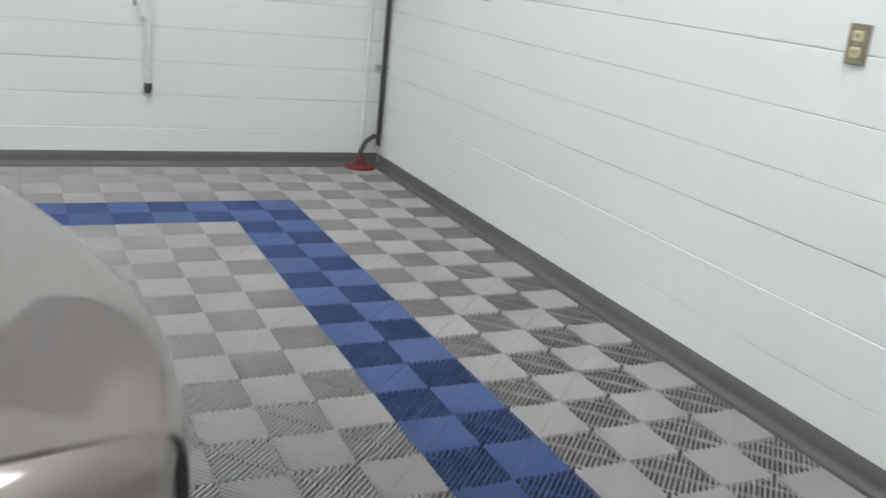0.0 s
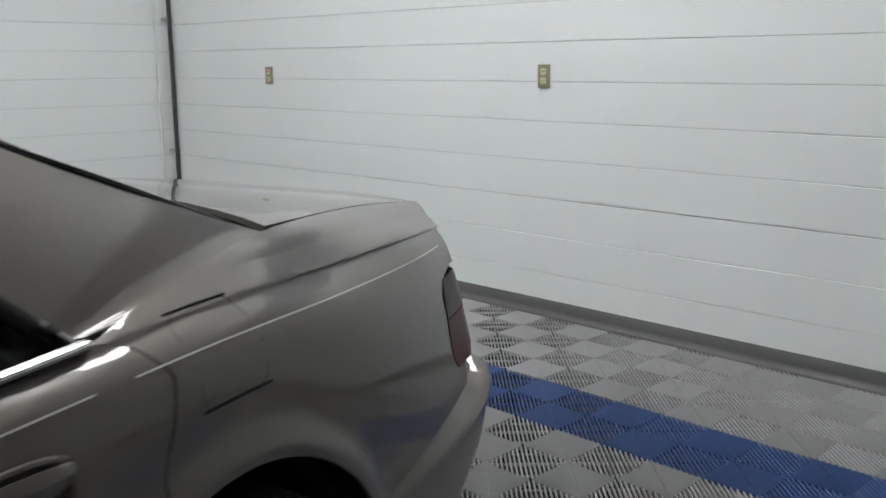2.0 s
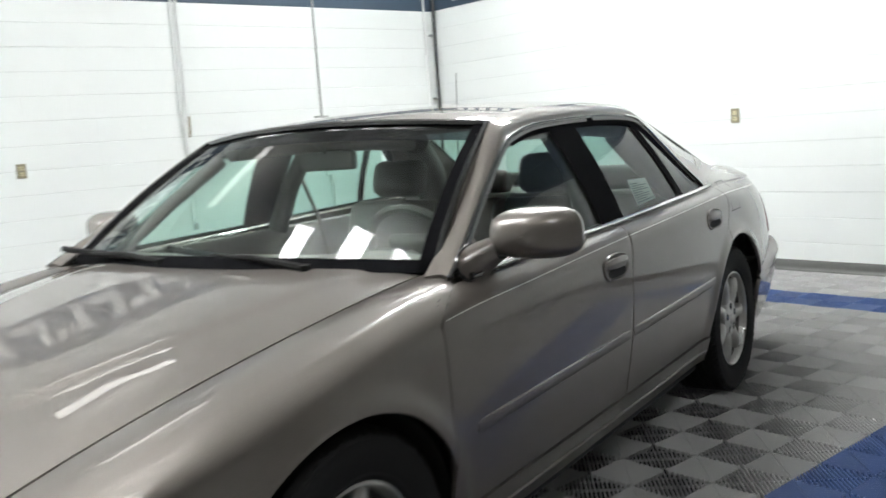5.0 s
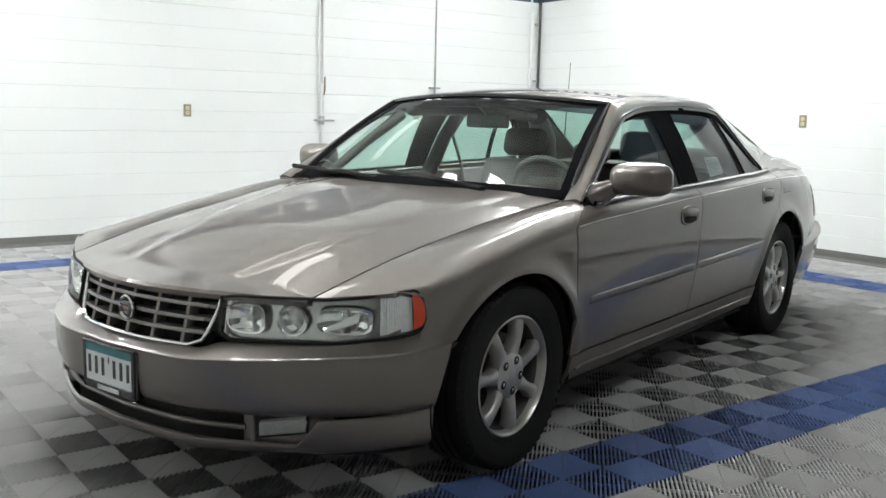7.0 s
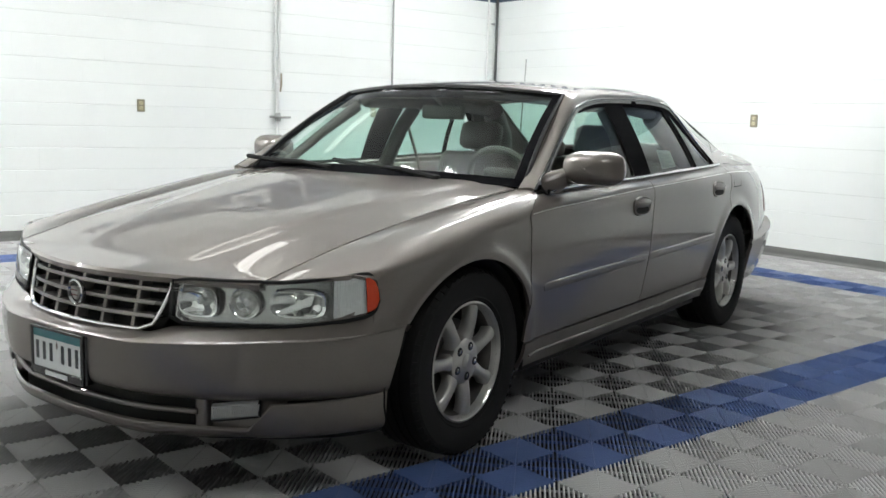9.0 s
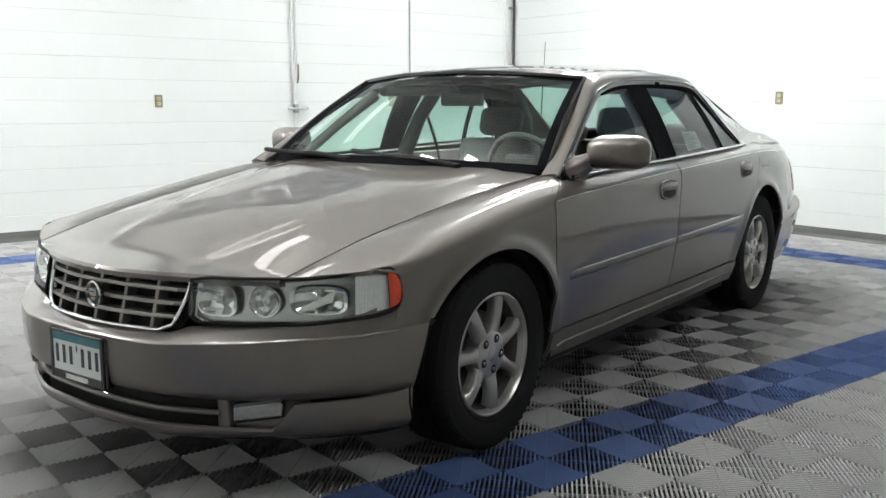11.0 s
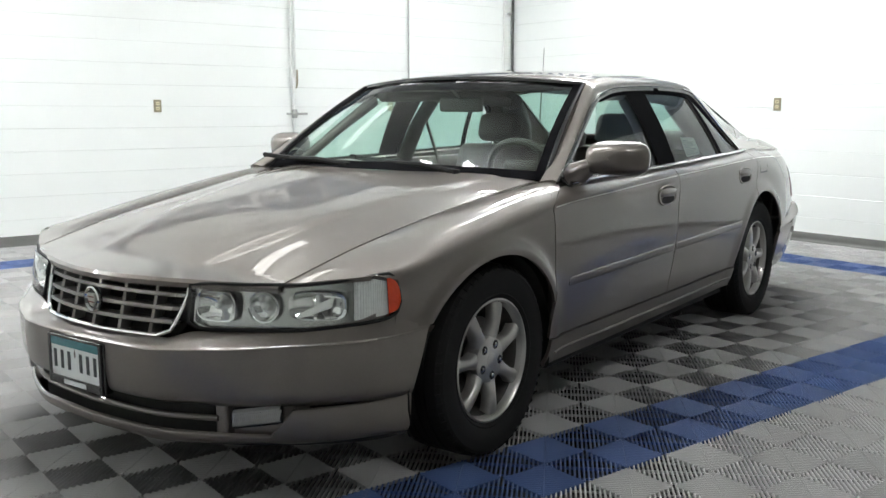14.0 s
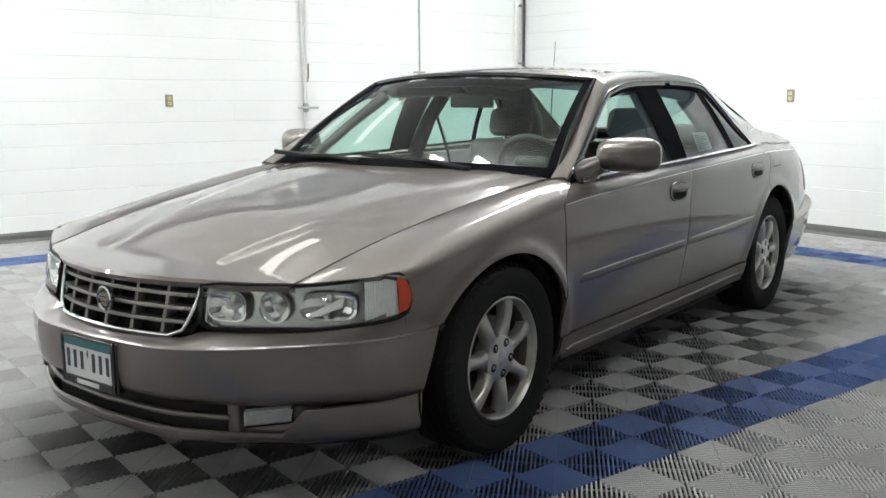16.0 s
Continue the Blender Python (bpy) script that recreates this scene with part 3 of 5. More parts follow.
# quarter panel with C-pillar foot, to the tail lamp
def quarter_top(x):
    return float(np.interp(x, [-1.92, -1.80, -1.69, -1.245], [0.02, 0.10, 0.41, 2.0]))


def quarter_bottom(x):
    z = arch_z(x, -WB)
    if x < -WB:
        z = max(z, np.interp(x, [-2.45, -1.80, -1.70], [0.60, 0.50, 0.48]))
    return min(below(x, max(z, 0.34)), 7.0)


xq = lambda r: np.interp(r, [0, 1, 2, 3.28, 3.48, 3.75, 4.4, 4.8, 5.0, 6], [-2.494, -2.486, -2.466, -2.405, -2.28, -2.235, -2.232, -2.26, -2.335, -2.36])
P = side_panel(lambda r: xr(r) - G, xq, quarter_top, quarter_bottom, spread(72, 0.13, 0.36, 0.47), 100)
quarter = skin(P, M_PAINT, "quarter_panel")

# rocker below the doors with its bright strip
P = side_panel(lambda r: 1.062, lambda r: -1.03, lambda x: below(x, 0.344), lambda x: 8.0, spread(40), 10)
P[:, :, 1] += 0.004
rocker = skin(P, M_PAINT, "rocker_panel")
for s, rk in zip((1, -1), rocker):
    pts = []
    for x in np.linspace(1.03, -0.98, 24):
        p = side_at(x, below(x, 0.29))
        pts.append((x, s * (p[1] + 0.008), 0.289))
    part("rocker_strip", tube(pts, 0.005, 6), M_PAINT, rk, smooth=True)

# body side mouldings, one piece to a panel
def moulding(x0, x1, z0, z1, parent_pair):
    for s, par in zip((1, -1), parent_pair):
        bm = bmesh.new()
        rings = []
        for i, x in enumerate(np.linspace(x0, x1, 22)):
            e = min(1.0, 0.15 + 0.5 * i, 0.15 + 0.5 * (21 - i))
            z = z0 + (z1 - z0) * (x - x0) / (x1 - x0)
            y = side_at(x, below(x, z))[1]
            rings.append([(x, s * (y - 0.002), z - 0.020), (x, s * (y + 0.003 * e), z - 0.014), (x, s * (y + 0.0075 * e), z + 0.006), (x, s * (y + 0.006 * e), z + 0.013), (x, s * (y - 0.002), z + 0.019)])
        bm_grid(bm, rings, flip=(s < 0) != (x1 < x0))
        bm.faces.new([v for v in list(bm.verts)[:5]])
        bm.faces.new([v for v in list(bm.verts)[-5:]][::-1])
        part("side_moulding", bm, M_PAINT, par, smooth=30)


moulding(0.965, -0.055, 0.562, 0.576, door_f)
moulding(-0.09, -1.03, 0.577, 0.592, door_r)

# thin painted coach line along the shoulder
for (x0, x1, pair) in ((1.06, -0.09, door_f), (-0.12, -1.2, door_r), (-1.27, -2.36, quarter)):
    for s, par in zip((1, -1), pair):
        bm = bmesh.new()
        R = []
        for x in np.linspace(x0, x1, 30):
            r = float(np.interp(x, [-2.4, -1.4, 1.1], [2.76, 2.78, 2.95]))
            a, b = side_at(x, r), side_at(x, r + 0.035)
            R.append([(x, s * (a[1] + 0.0012), a[2]), (x, s * (b[1] + 0.0012), b[2])])
        bm_grid(bm, R, flip=s > 0)
        part("coach_line", bm, M_LINE, par, "thin light coach line")

# door handles: oval dish, body-coloured pull, flat black patch for the shade of the recess
def door_handle(x, z, pair):
    for s, par in zip((1, -1), pair):
        y = side_at(x, below(x, z))[1]
        slope = math.degrees(math.atan2(side_at(x, below(x, z + 0.03))[1] - side_at(x, below(x, z - 0.03))[1], 0.06))

        def put(bm):
            bmesh.ops.rotate(bm, verts=bm.verts, cent=(0, 0, 0), matrix=Matrix.Rotation(radians(-slope), 3, "X"))
            bmesh.ops.translate(bm, verts=bm.verts, vec=(x, y, z))
            if s < 0:
                for v in bm.verts:
                    v.co.y *= -1
                bmesh.ops.reverse_faces(bm, faces=bm.faces)
            return bm
        bm = bmesh.new()
        rings = []
        for a, d in ((1.0, -0.001), (0.97, 0.006), (0.88, 0.007), (0.82, 0.0035)):
            ring = []
            for k in range(28):
                t = 2 * math.pi * k / 28
                c, sn = math.cos(t), math.sin(t)
                ring.append((0.102 * a * abs(c) ** 0.7 * (1 if c > 0 else -1), d, 0.046 * a * abs(sn) ** 0.8 * (1 if sn > 0 else -1)))
            rings.append(ring + ring[:1])
        bm_grid(bm, rings, flip=True)
        bmesh.ops.remove_doubles(bm, verts=bm.verts, dist=1e-5)
        h = part("door_handle", put(bm), M_PAINT, par, smooth=50)
        bm = bmesh.new()
        r2 = [(0.074 * abs(math.cos(t)) ** 0.7 * (1 if math.cos(t) > 0 else -1), 0.0042, -0.018 + 0.017 * math.sin(t)) for t in np.linspace(0, 2 * math.pi, 24, endpoint=False)]
        bm.faces.new([bm.verts.new(p) for p in r2][::-1])
        part("handle_recess", put(bm), M_DARK, par, "flat black patch for the shade in the hand recess")
        bm = bmesh.new()
        Rr = []
        for u in np.linspace(-1, 1, 15):
            w = 0.020 * (1 - 0.35 * u * u)
            yy = 0.003 + 0.008 * (1 - u * u) ** 0.6
            Rr.append([(0.088 * u, yy + 0.006 * math.cos(t), 0.014 + w * math.sin(t)) for t in np.linspace(0, 2 * math.pi, 11)])
        bm_grid(bm, Rr)
        bmesh.ops.recalc_face_normals(bm, faces=bm.faces)
        part("handle_pull", put(bm), M_PAINT, par, smooth=60)


door_handle(0.054, 0.828, door_f)
door_handle(-1.047, 0.858, door_r)

# fuel flap on the left quarter only: two short cut lines show
for xa_, xb_, rr_ in ((-1.384, -1.522, r_of(-1.453, 0.989)), (-1.376, -1.531, r_of(-1.453, 0.857))):
    pts = [tuple(side_at(x, rr_) + np.array((0, 0.0004, 0))) for x in np.linspace(xa_, xb_, 10)]
    part("fuel_flap_gap", tube(pts, 0.0026, 6), M_DARK, quarter[0], "dark gap of the fuel flap")

# thin groove all round the flap
loop = []
for t in np.linspace(0, 2 * math.pi, 49):
    cx, cz = math.cos(t), math.sin(t)
    x = -1.453 + 0.077 * abs(cx) ** 0.35 * (1 if cx > 0 else -1) - 0.004 * cz
    loop.append(tuple(side_at(x, r_of(x, 0.923 + 0.066 * abs(cz) ** 0.35 * (1 if cz > 0 else -1))) + np.array((0, 0.0002, 0))))
part("fuel_flap_groove", tube(loop, 0.0005, 5), M_DARK, quarter[0], "thin groove round the fuel flap")

# corner metal between trunk lid and quarter end
for s in (1, -1):
    rows = []
    for r in np.linspace(0.06, 3.3, 22):
        A = side_at(xq(r) + 0.004, r)
        back = float(np.interp(r, [0, 0.8, 1.5, 2.2, 3.3], [-2.520, -2.512, -2.496, -2.474, -2.422]))
        rows.append([(A[0], s * (A[1] - 0.0005), A[2] - 0.0004), (A[0] * 0.45 + back * 0.55, s * (A[1] - 0.004), A[2] - 0.002), (back, s * (A[1] - 0.016), A[2] - 0.010), (back + 0.006, s * (A[1] - 0.035), A[2] - 0.022), (back + 0.02, s * (A[1] - 0.08), A[2] - 0.03)])
    bm = bmesh.new()
    bm_grid(bm, rows, flip=s > 0)
    bmesh.ops.recalc_face_normals(bm, faces=bm.faces)
    part("tail_corner", bm, M_PAINT, CAR, smooth=50)

# ---- hood, with two raised creases and a centre rise
def hood_edge(x):
    p = side_at(x, 0.0)
    return p[1], p[2]


NOSE = cr([(0, 2.380), (.12, 2.374), (.24, 2.352), (.36, 2.318), (.47, 2.284), (.57, 2.245), (.66, 2.203)], np.linspace(0, 6, 60))


def hood_point(u, v):
    """u 0 nose .. 1 cowl, v -1 .. 1 across."""
    a = abs(v)
    x_nose = float(np.interp(a * 0.655, NOSE[:, 0], NOSE[:, 1]))
    x_cowl = 0.985 - 0.10 * a ** 2.2
    x = x_nose + (x_cowl - x_nose) * u
    ye, ze = hood_edge(min(max(x, 0.86), 2.198))
    if x > 2.198:
        ze -= (x - 2.198) * 0.06
    y = v * (ye - 0.006)
    crown = 0.031 * (1 - a ** 4) * (0.35 + 0.65 * min(1, u * 2.2))
    rise = 0.0060 / (1 + math.exp((abs(y) - 0.295 - 0.25 * (2.15 - x)) / 0.009)) * min(1, u * 3 + 0.25)
    z = ze + crown + rise
    return (x, y, z)


NU, NV = 46, 61
H = np.array([[hood_point(u, v) for v in np.linspace(-1, 1, NV)] for u in np.linspace(0, 1, NU)])
nose = H[0].copy()
lip1, lip2 = nose.copy(), nose.copy()
lip1[:, 0] += 0.010
lip1[:, 2] -= 0.010
lip2[:, 0] += 0.006
lip2[:, 2] -= 0.026
H = np.concatenate([[lip2], [lip1], H])
hood = skin(H, M_PAINT, "hood", both=False, out=(0, 0, 1), depth=0.012)

# trunk lid: top deck, rounded edge, rear face
def trunk_point(u, v):
    a = abs(v)
    s = u * 1.45
    if s <= 1:
        x = -1.79 - (2.495 - 1.79) * s
        if a < 1:
            x += -0.12 * (1 - a ** 2.6) * s - 0.195 * (1 - a ** 2) * (1 - s) ** 2
        ye, ze = hood_edge(max(min(x, -1.80), -2.485))
        z = ze + 0.011 * (1 - a ** 2.4) - 0.014 * s * s * (1 - a ** 2) - 0.006 * max(0, s - 0.8) ** 2 * 20
        y = v * (ye - 0.006)
    else:
        t = (s - 1) / 0.45
        x0, y0, z0 = trunk_point(1 / 1.45, v)
        ang = min(t * 2.2, 1) * math.pi / 2
        x = x0 - 0.03 * math.sin(ang) + 0.02 * max(0, t - 0.45)
        z = z0 - 0.03 * (1 - math.cos(ang)) - max(0, t - 0.3) * 0.46
        y = y0 * (1 + 0.06 * t)
    return (x, y, z)


T = np.array([[trunk_point(u, v) for v in np.linspace(-1, 1, 41)] for u in np.linspace(0, 1, 44)])
trunk = skin(T, M_PAINT, "trunk_lid", both=False, out=(-0.3, 0, 1), depth=0.012)

# tail panel behind the lamps, then bumper and lamps
bm = bmesh.new()
bm_box(bm, -2.40, -2.34, -0.70, 0.70, 0.45, 0.85, 0.01)
part("tail_panel", bm, M_DARK, CAR)
for s in (1, -1):
    lamp = None
    for k, (z0, z1, mat, nm) in enumerate(((0.645, 0.768, M_RED, "tail_lamp"), (0.770, 0.852, M_SMOKE, "tail_lamp_upper"))):
        Rr = []
        for z in np.linspace(z0, z1, 8):
            f = (z - 0.645) / 0.207
            in_ = 0.03 * (2 * abs(f - 0.5)) ** 3
            on = lambda x: (x, s * (side_at(x, r_of(x, z))[1] + 0.002), z)
            Rr.append([on(-2.235 - in_ * 1.5), on(-2.30 - in_ * 0.5), on(-2.365), (-2.405, s * (side_at(-2.40, r_of(-2.40, z))[1] - 0.012), z), (-2.432, s * (0.70 - 0.02 * f), z), (-2.458, s * (0.58 - 0.02 * f), z), (-2.475, s * (0.42 + in_), z)])
        bm = bmesh.new()
        bm_grid(bm, [list(map(tuple, curve(row, 20))) for row in Rr], flip=s < 0)
        bmesh.ops.recalc_face_normals(bm, faces=bm.faces)
        bmesh.ops.solidify(bm, geom=bm.faces, thickness=0.01)
        if lamp is None:
            lamp = part(nm, bm, mat, CAR, "red tail lamp lens round the rear corner", smooth=30)
        else:
            part("upper_lens", bm, mat, lamp, "dark red upper lens", smooth=30)


def bumper_skin(plan, zs, name, flip_x=1):
    """Lofted bumper: plan lines (x, y) from the middle to the left end, one per height."""
    rows = []
    for pl, z in zip(plan, zs):
        c = curve([(p[0], p[1]) if len(p) == 2 else p for p in pl], 34)
        full = np.concatenate([np.stack([c[::-1][:, 0], -c[::-1][:, 1]], 1), c[1:]])
        zz = z if callable(z) else (lambda y, z=z: z)
        rows.append([(x, y, zz(abs(y))) for x, y in full])
    R = np.array(rows)
    R2 = np.stack([cr(R[:, k], np.linspace(0, len(R) - 1, 7 * (len(R) - 1) + 1)) for k in range(R.shape[1])], 1)
    return R2


rear_plan = [
    [(-2.50, 0), (-2.50, .35), (-2.485, .60), (-2.45, .76), (-2.38, .83), (-2.30, .845)],
    [(-2.60, 0), (-2.595, .35), (-2.565, .62), (-2.50, .78), (-2.40, .850), (-2.20, .888), (-1.83, .925)],
    [(-2.615, 0), (-2.61, .35), (-2.58, .62), (-2.515, .785), (-2.41, .858), (-2.20, .894), (-1.815, .928)],
    [(-2.60, 0), (-2.595, .35), (-2.565, .62), (-2.50, .775), (-2.40, .848), (-2.20, .886), (-1.80, .922)],
    [(-2.54, 0), (-2.535, .35), (-2.51, .6), (-2.45, .75), (-2.36, .82), (-2.18, .86), (-1.80, .90)],
    [(-2.48, 0), (-2.475, .35), (-2.45, .6), (-2.40, .73), (-2.32, .79), (-2.16, .83), (-1.80, .87)],
]
top_line = lambda base: (lambda y: base - 0.105 * max(0, (y - 0.80) / 0.13) ** 1.0 if y > 0.80 else base)
R = bumper_skin(rear_plan, [0.612, top_line(0.600), top_line(0.565), lambda y: 0.42 + 0.0 * y, 0.30, 0.22], "rear_bumper")
rear_bumper = skin(R, M_PAINT, "rear_bumper", both=False, out=(-1, 0, 0), depth=0.02)

front_plan = [
    [(2.395, 0), (2.375, .28), (2.338, .385), (2.29, .52), (2.222, .655), (2.137, .785), (2.056, .880), (1.95, .918), (1.838, .930)],
    [(2.466, 0), (2.444, .28), (2.398, .42), (2.332, .56), (2.240, .69), (2.14, .815), (2.062, .884), (1.95, .921), (1.842, .932)],
    [(2.476, 0), (2.455, .28), (2.408, .42), (2.341, .56), (2.247, .69), (2.145, .82), (2.064, .887), (1.95, .923), (1.850, .933)],
    [(2.478, 0), (2.456, .28), (2.405, .43), (2.335, .57), (2.24, .70), (2.14, .82), (2.06, .885), (1.95, .920), (1.876, .929)],
    [(2.468, 0), (2.446, .28), (2.395, .43), (2.325, .57), (2.23, .70), (2.13, .81), (2.05, .874), (1.96, .905), (1.896, .914)],
    [(2.43, 0), (2.408, .28), (2.357, .43), (2.29, .57), (2.20, .69), (2.10, .79), (2.02, .852), (1.95, .888), (1.900, .903)],
]
rise = lambda b, k: (lambda y: b + k * max(0, (y - 0.3) / 0.64))
under_lamp = lambda y: float(np.interp(y, [0, .33, .40, .6, .75, .85, .882, .900, .915, .93], [.524, .526, .552, .560, .576, .598, .616, .63, .60, .553]))
shelf = lambda y: float(np.interp(y, [0, .35, .6, .8, .9, .93], [.512, .512, .524, .538, .546, .549]))
between = lambda A, B, f: [tuple(p + (q - p) * f for p, q in zip(a, b)) for a, b in zip(A, B)]
front_plan[3:3] = [between(front_plan[2], front_plan[3], 0.12)]
front_plan[1:1] = [between(front_plan[0], front_plan[1], 0.88)]
R = bumper_skin(front_plan, [under_lamp, lambda y: shelf(y) * 0.88 + under_lamp(y) * 0.12, shelf, lambda y: shelf(y) - 0.005, lambda y: shelf(y) - 0.016,
                             rise(0.43, 0.03), rise(0.36, 0.01), rise(0.333, 0.004)], "front_bumper")
front_bumper = skin(R, M_PAINT, "front_bumper", both=False, out=(1, 0, 0), depth=0.02)
# lower valance with air slot and lamp pockets between its bars
low_plan = [
    [(2.43, 0), (2.408, .28), (2.35, .45), (2.262, .62), (2.15, .755), (2.04, .845), (1.905, .905)],
    [(2.44, 0), (2.418, .28), (2.36, .45), (2.272, .62), (2.16, .76), (2.045, .848), (1.905, .908)],
    [(2.425, 0), (2.403, .28), (2.345, .45), (2.257, .61), (2.145, .75), (2.03, .84), (1.905, .90)],
    [(2.36, 0), (2.34, .28), (2.29, .44), (2.205, .60), (2.10, .73), (1.99, .815), (1.90, .87)],
]
lz = [lambda y: float(np.interp(y, [0, .655, .69, .92], [.250, .252, .328, .345])), lambda y: float(np.interp(y, [0, .655, .69, .92], [.240, .242, .316, .332])), rise(0.208, 0.03), rise(0.183, 0.03)]
R = bumper_skin(low_plan, lz, "front_valance")
valance = skin(R, M_PAINT, "front_valance", both=False, out=(1, 0, 0), depth=0.02)
back_plan = [[(2.385, 0), (2.365, .28), (2.30, .47), (2.19, .64), (2.07, .77), (1.98, .835), (1.88, .87)]] * 2
R = bumper_skin(back_plan, [0.36, 0.2], "x")
skin(R, M_DARK, "bumper_recess", both=False, out=(1, 0, 0), depth=0, label="black recess of the lower air slot")
for z in (0.285,):
    c = curve([(2.412, 0), (2.392, .28), (2.332, .46), (2.318, .49)], 16)
    full = np.concatenate([np.stack([c[::-1][:, 0], -c[::-1][:, 1]], 1), c[1:]])
    part("air_slot_bar", tube([(x, y, z + 0.012 * abs(y)) for x, y in full], 0.010, 8), M_PAINT, valance, smooth=True)
for s in (1, -1):
    part("slot_end_block", box(2.268, 2.318, min(s * .475, s * .525), max(s * .475, s * .525), 0.24, 0.345, 0.008), M_PAINT, valance)
    # fog lamps
    back = curve([(2.300, s * .50), (2.236, s * .625), (2.186, s * .69), (2.168, s * .71)], 14)
    bm = bmesh.new()
    bm_grid(bm, [[(x - (0.0 if z < 0.35 else 0.03), y, z) for x, y in back] for z in (0.225, 0.29, 0.35, 0.365)], flip=s > 0)
    part("lamp_pocket", bm, M_PAINT, CAR, "body-coloured fog lamp pocket", smooth=40)
    c = curve([(2.302, s * .542), (2.254, s * .62), (2.225, s * .665)], 12)
    bm = bmesh.new()
    Rr = []
    for z in (0.268, 0.277, 0.316, 0.326):
        push = 0.0 if z in (0.268, 0.326) else 0.014
        Rr.append([(x + push, y + s * push * 0.5, z + 0.02 * (i / 11)) for i, (x, y) in enumerate(c)])
    bm_grid(bm, Rr, flip=s > 0)
    fog = part("fog_lamp", bm, M_FOG, CAR, "clear fluted fog lamp in the bumper", smooth=30)
    bm = bmesh.new()
    for i in range(24):
        f = (i + 0.5) / 24
        k = min(int(f * 11), 10)
        x = c[k][0] + (c[k + 1][0] - c[k][0]) * (f * 11 - k)
        y = c[k][1] + (c[k + 1][1] - c[k][1]) * (f * 11 - k)
        bm_tube(bm, [(x + 0.016, y + s * 0.008, 0.278 + 0.02 * f), (x + 0.016, y + s * 0.008 + s * 0.010, 0.314 + 0.02 * f)], 0.0022, 5)
    part("fog_lamp_fluting", bm, M_FOG, fog, smooth=True)["kind"] = "stuff"
    rim = [tuple(p) for p in Rr[0]] + [tuple(p) for p in Rr[3]][::-1]
    part("fog_lamp_seal", tube(rim + rim[:2], 0.0045, 6), M_RUBBER, fog, "black seal round the fog lamp", smooth=True)

# ---- licence plate in the bumper: unreadable characters as bars
plate = part("licence_plate", box(2.472, 2.478, -0.136, 0.136, 0.352, 0.494, 0.002), M_PLATE, CAR, "white and teal licence plate in a black frame")
part("plate_frame", bm_box(bm_box(bm_box(bm_box(bmesh.new(), 2.464, 2.482, -0.142, 0.142, 0.490, 0.500, 0.002), 2.464, 2.482, -0.142, 0.142, 0.336, 0.364, 0.002), 2.464, 2.482, -0.144, -0.130, 0.336, 0.500, 0.002), 2.464, 2.482, 0.130, 0.144, 0.336, 0.500, 0.002), M_BLACK, plate)
part("plate_top", box(2.476, 2.4792, -0.130, 0.130, 0.464, 0.490), M_PLATEBLUE, plate, "teal printed band")
for k in range(6):
    y = -0.108 + k * 0.038 + (0.026 if k > 2 else 0)
    part("plate_bar", box(2.476, 2.4795, y - 0.0075, y + 0.0075, 0.390, 0.450), M_PLATEINK, plate)
part("dealer_bar", box(2.480, 2.4835, -0.06, 0.06, 0.342, 0.357), M_PLATE, plate)
part("plate_mount", box(2.445, 2.474, -0.150, 0.150, 0.338, 0.498, 0.004), M_BLACK, plate)

# ---- grille: chrome surround, five bars across, verticals, round badge
def grille_line(f, y):
    """Point of the grille face: f 0 bottom .. 1 top, across by y."""
    x = 2.412 - 0.045 * f - 0.50 * y * y
    z = 0.530 + 0.160 * f + 0.006 * (1 - (y / .4) ** 2) * f
    return x, z


def half_w(f):
    return 0.315 + 0.052 * max(0.0, min(1, f * 1.3)) ** 0.6


grille = new("grille")
grille.parent = CAR
grille["label"] = "pewter egg-crate grille with chrome surround"
outl = []
for f in np.linspace(0, 1, 10):
    outl.append((f, half_w(f)))
loop = [(*grille_line(0, y), y) for y in np.linspace(-half_w(0) + .03, half_w(0) - .03, 14)] + [(*grille_line(f, w), w) for f, w in outl[1:-1]] + \
       [(*grille_line(1, y), y) for y in np.linspace(half_w(1) - .01, -half_w(1) + .01, 14)] + [(*grille_line(f, w), -w) for f, w in outl[1:-1][::-1]]
pts = [(x + 0.006, y, z) for x, z, y in loop]
part("chrome_surround", tube(pts + pts[:2], 0.0068, 8), M_CHROME, grille, "chrome grille surround", smooth=True)
# black sheet that stands in for the shade behind the grille bars
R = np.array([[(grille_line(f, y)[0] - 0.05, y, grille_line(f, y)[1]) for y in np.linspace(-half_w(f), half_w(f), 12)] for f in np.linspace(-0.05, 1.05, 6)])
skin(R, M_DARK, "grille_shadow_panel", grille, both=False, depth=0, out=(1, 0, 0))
for k in range(1, 4):
    f = k / 4
    bm = bmesh.new()
    Rr = []
    for y in np.linspace(-half_w(f) + .004, half_w(f) - .004, 26):
        x, z = grille_line(f, y)
        Rr.append([(x - 0.045, y, z - 0.004), (x - 0.002, y, z - 0.008), (x + 0.003, y, z - 0.003), (x + 0.002, y, z + 0.006), (x - 0.045, y, z + 0.004)])
    bm_grid(bm, Rr)
    bmesh.ops.recalc_face_normals(bm, faces=bm.faces)
    part("grille_bar", bm, M_SATIN, grille, smooth=40)
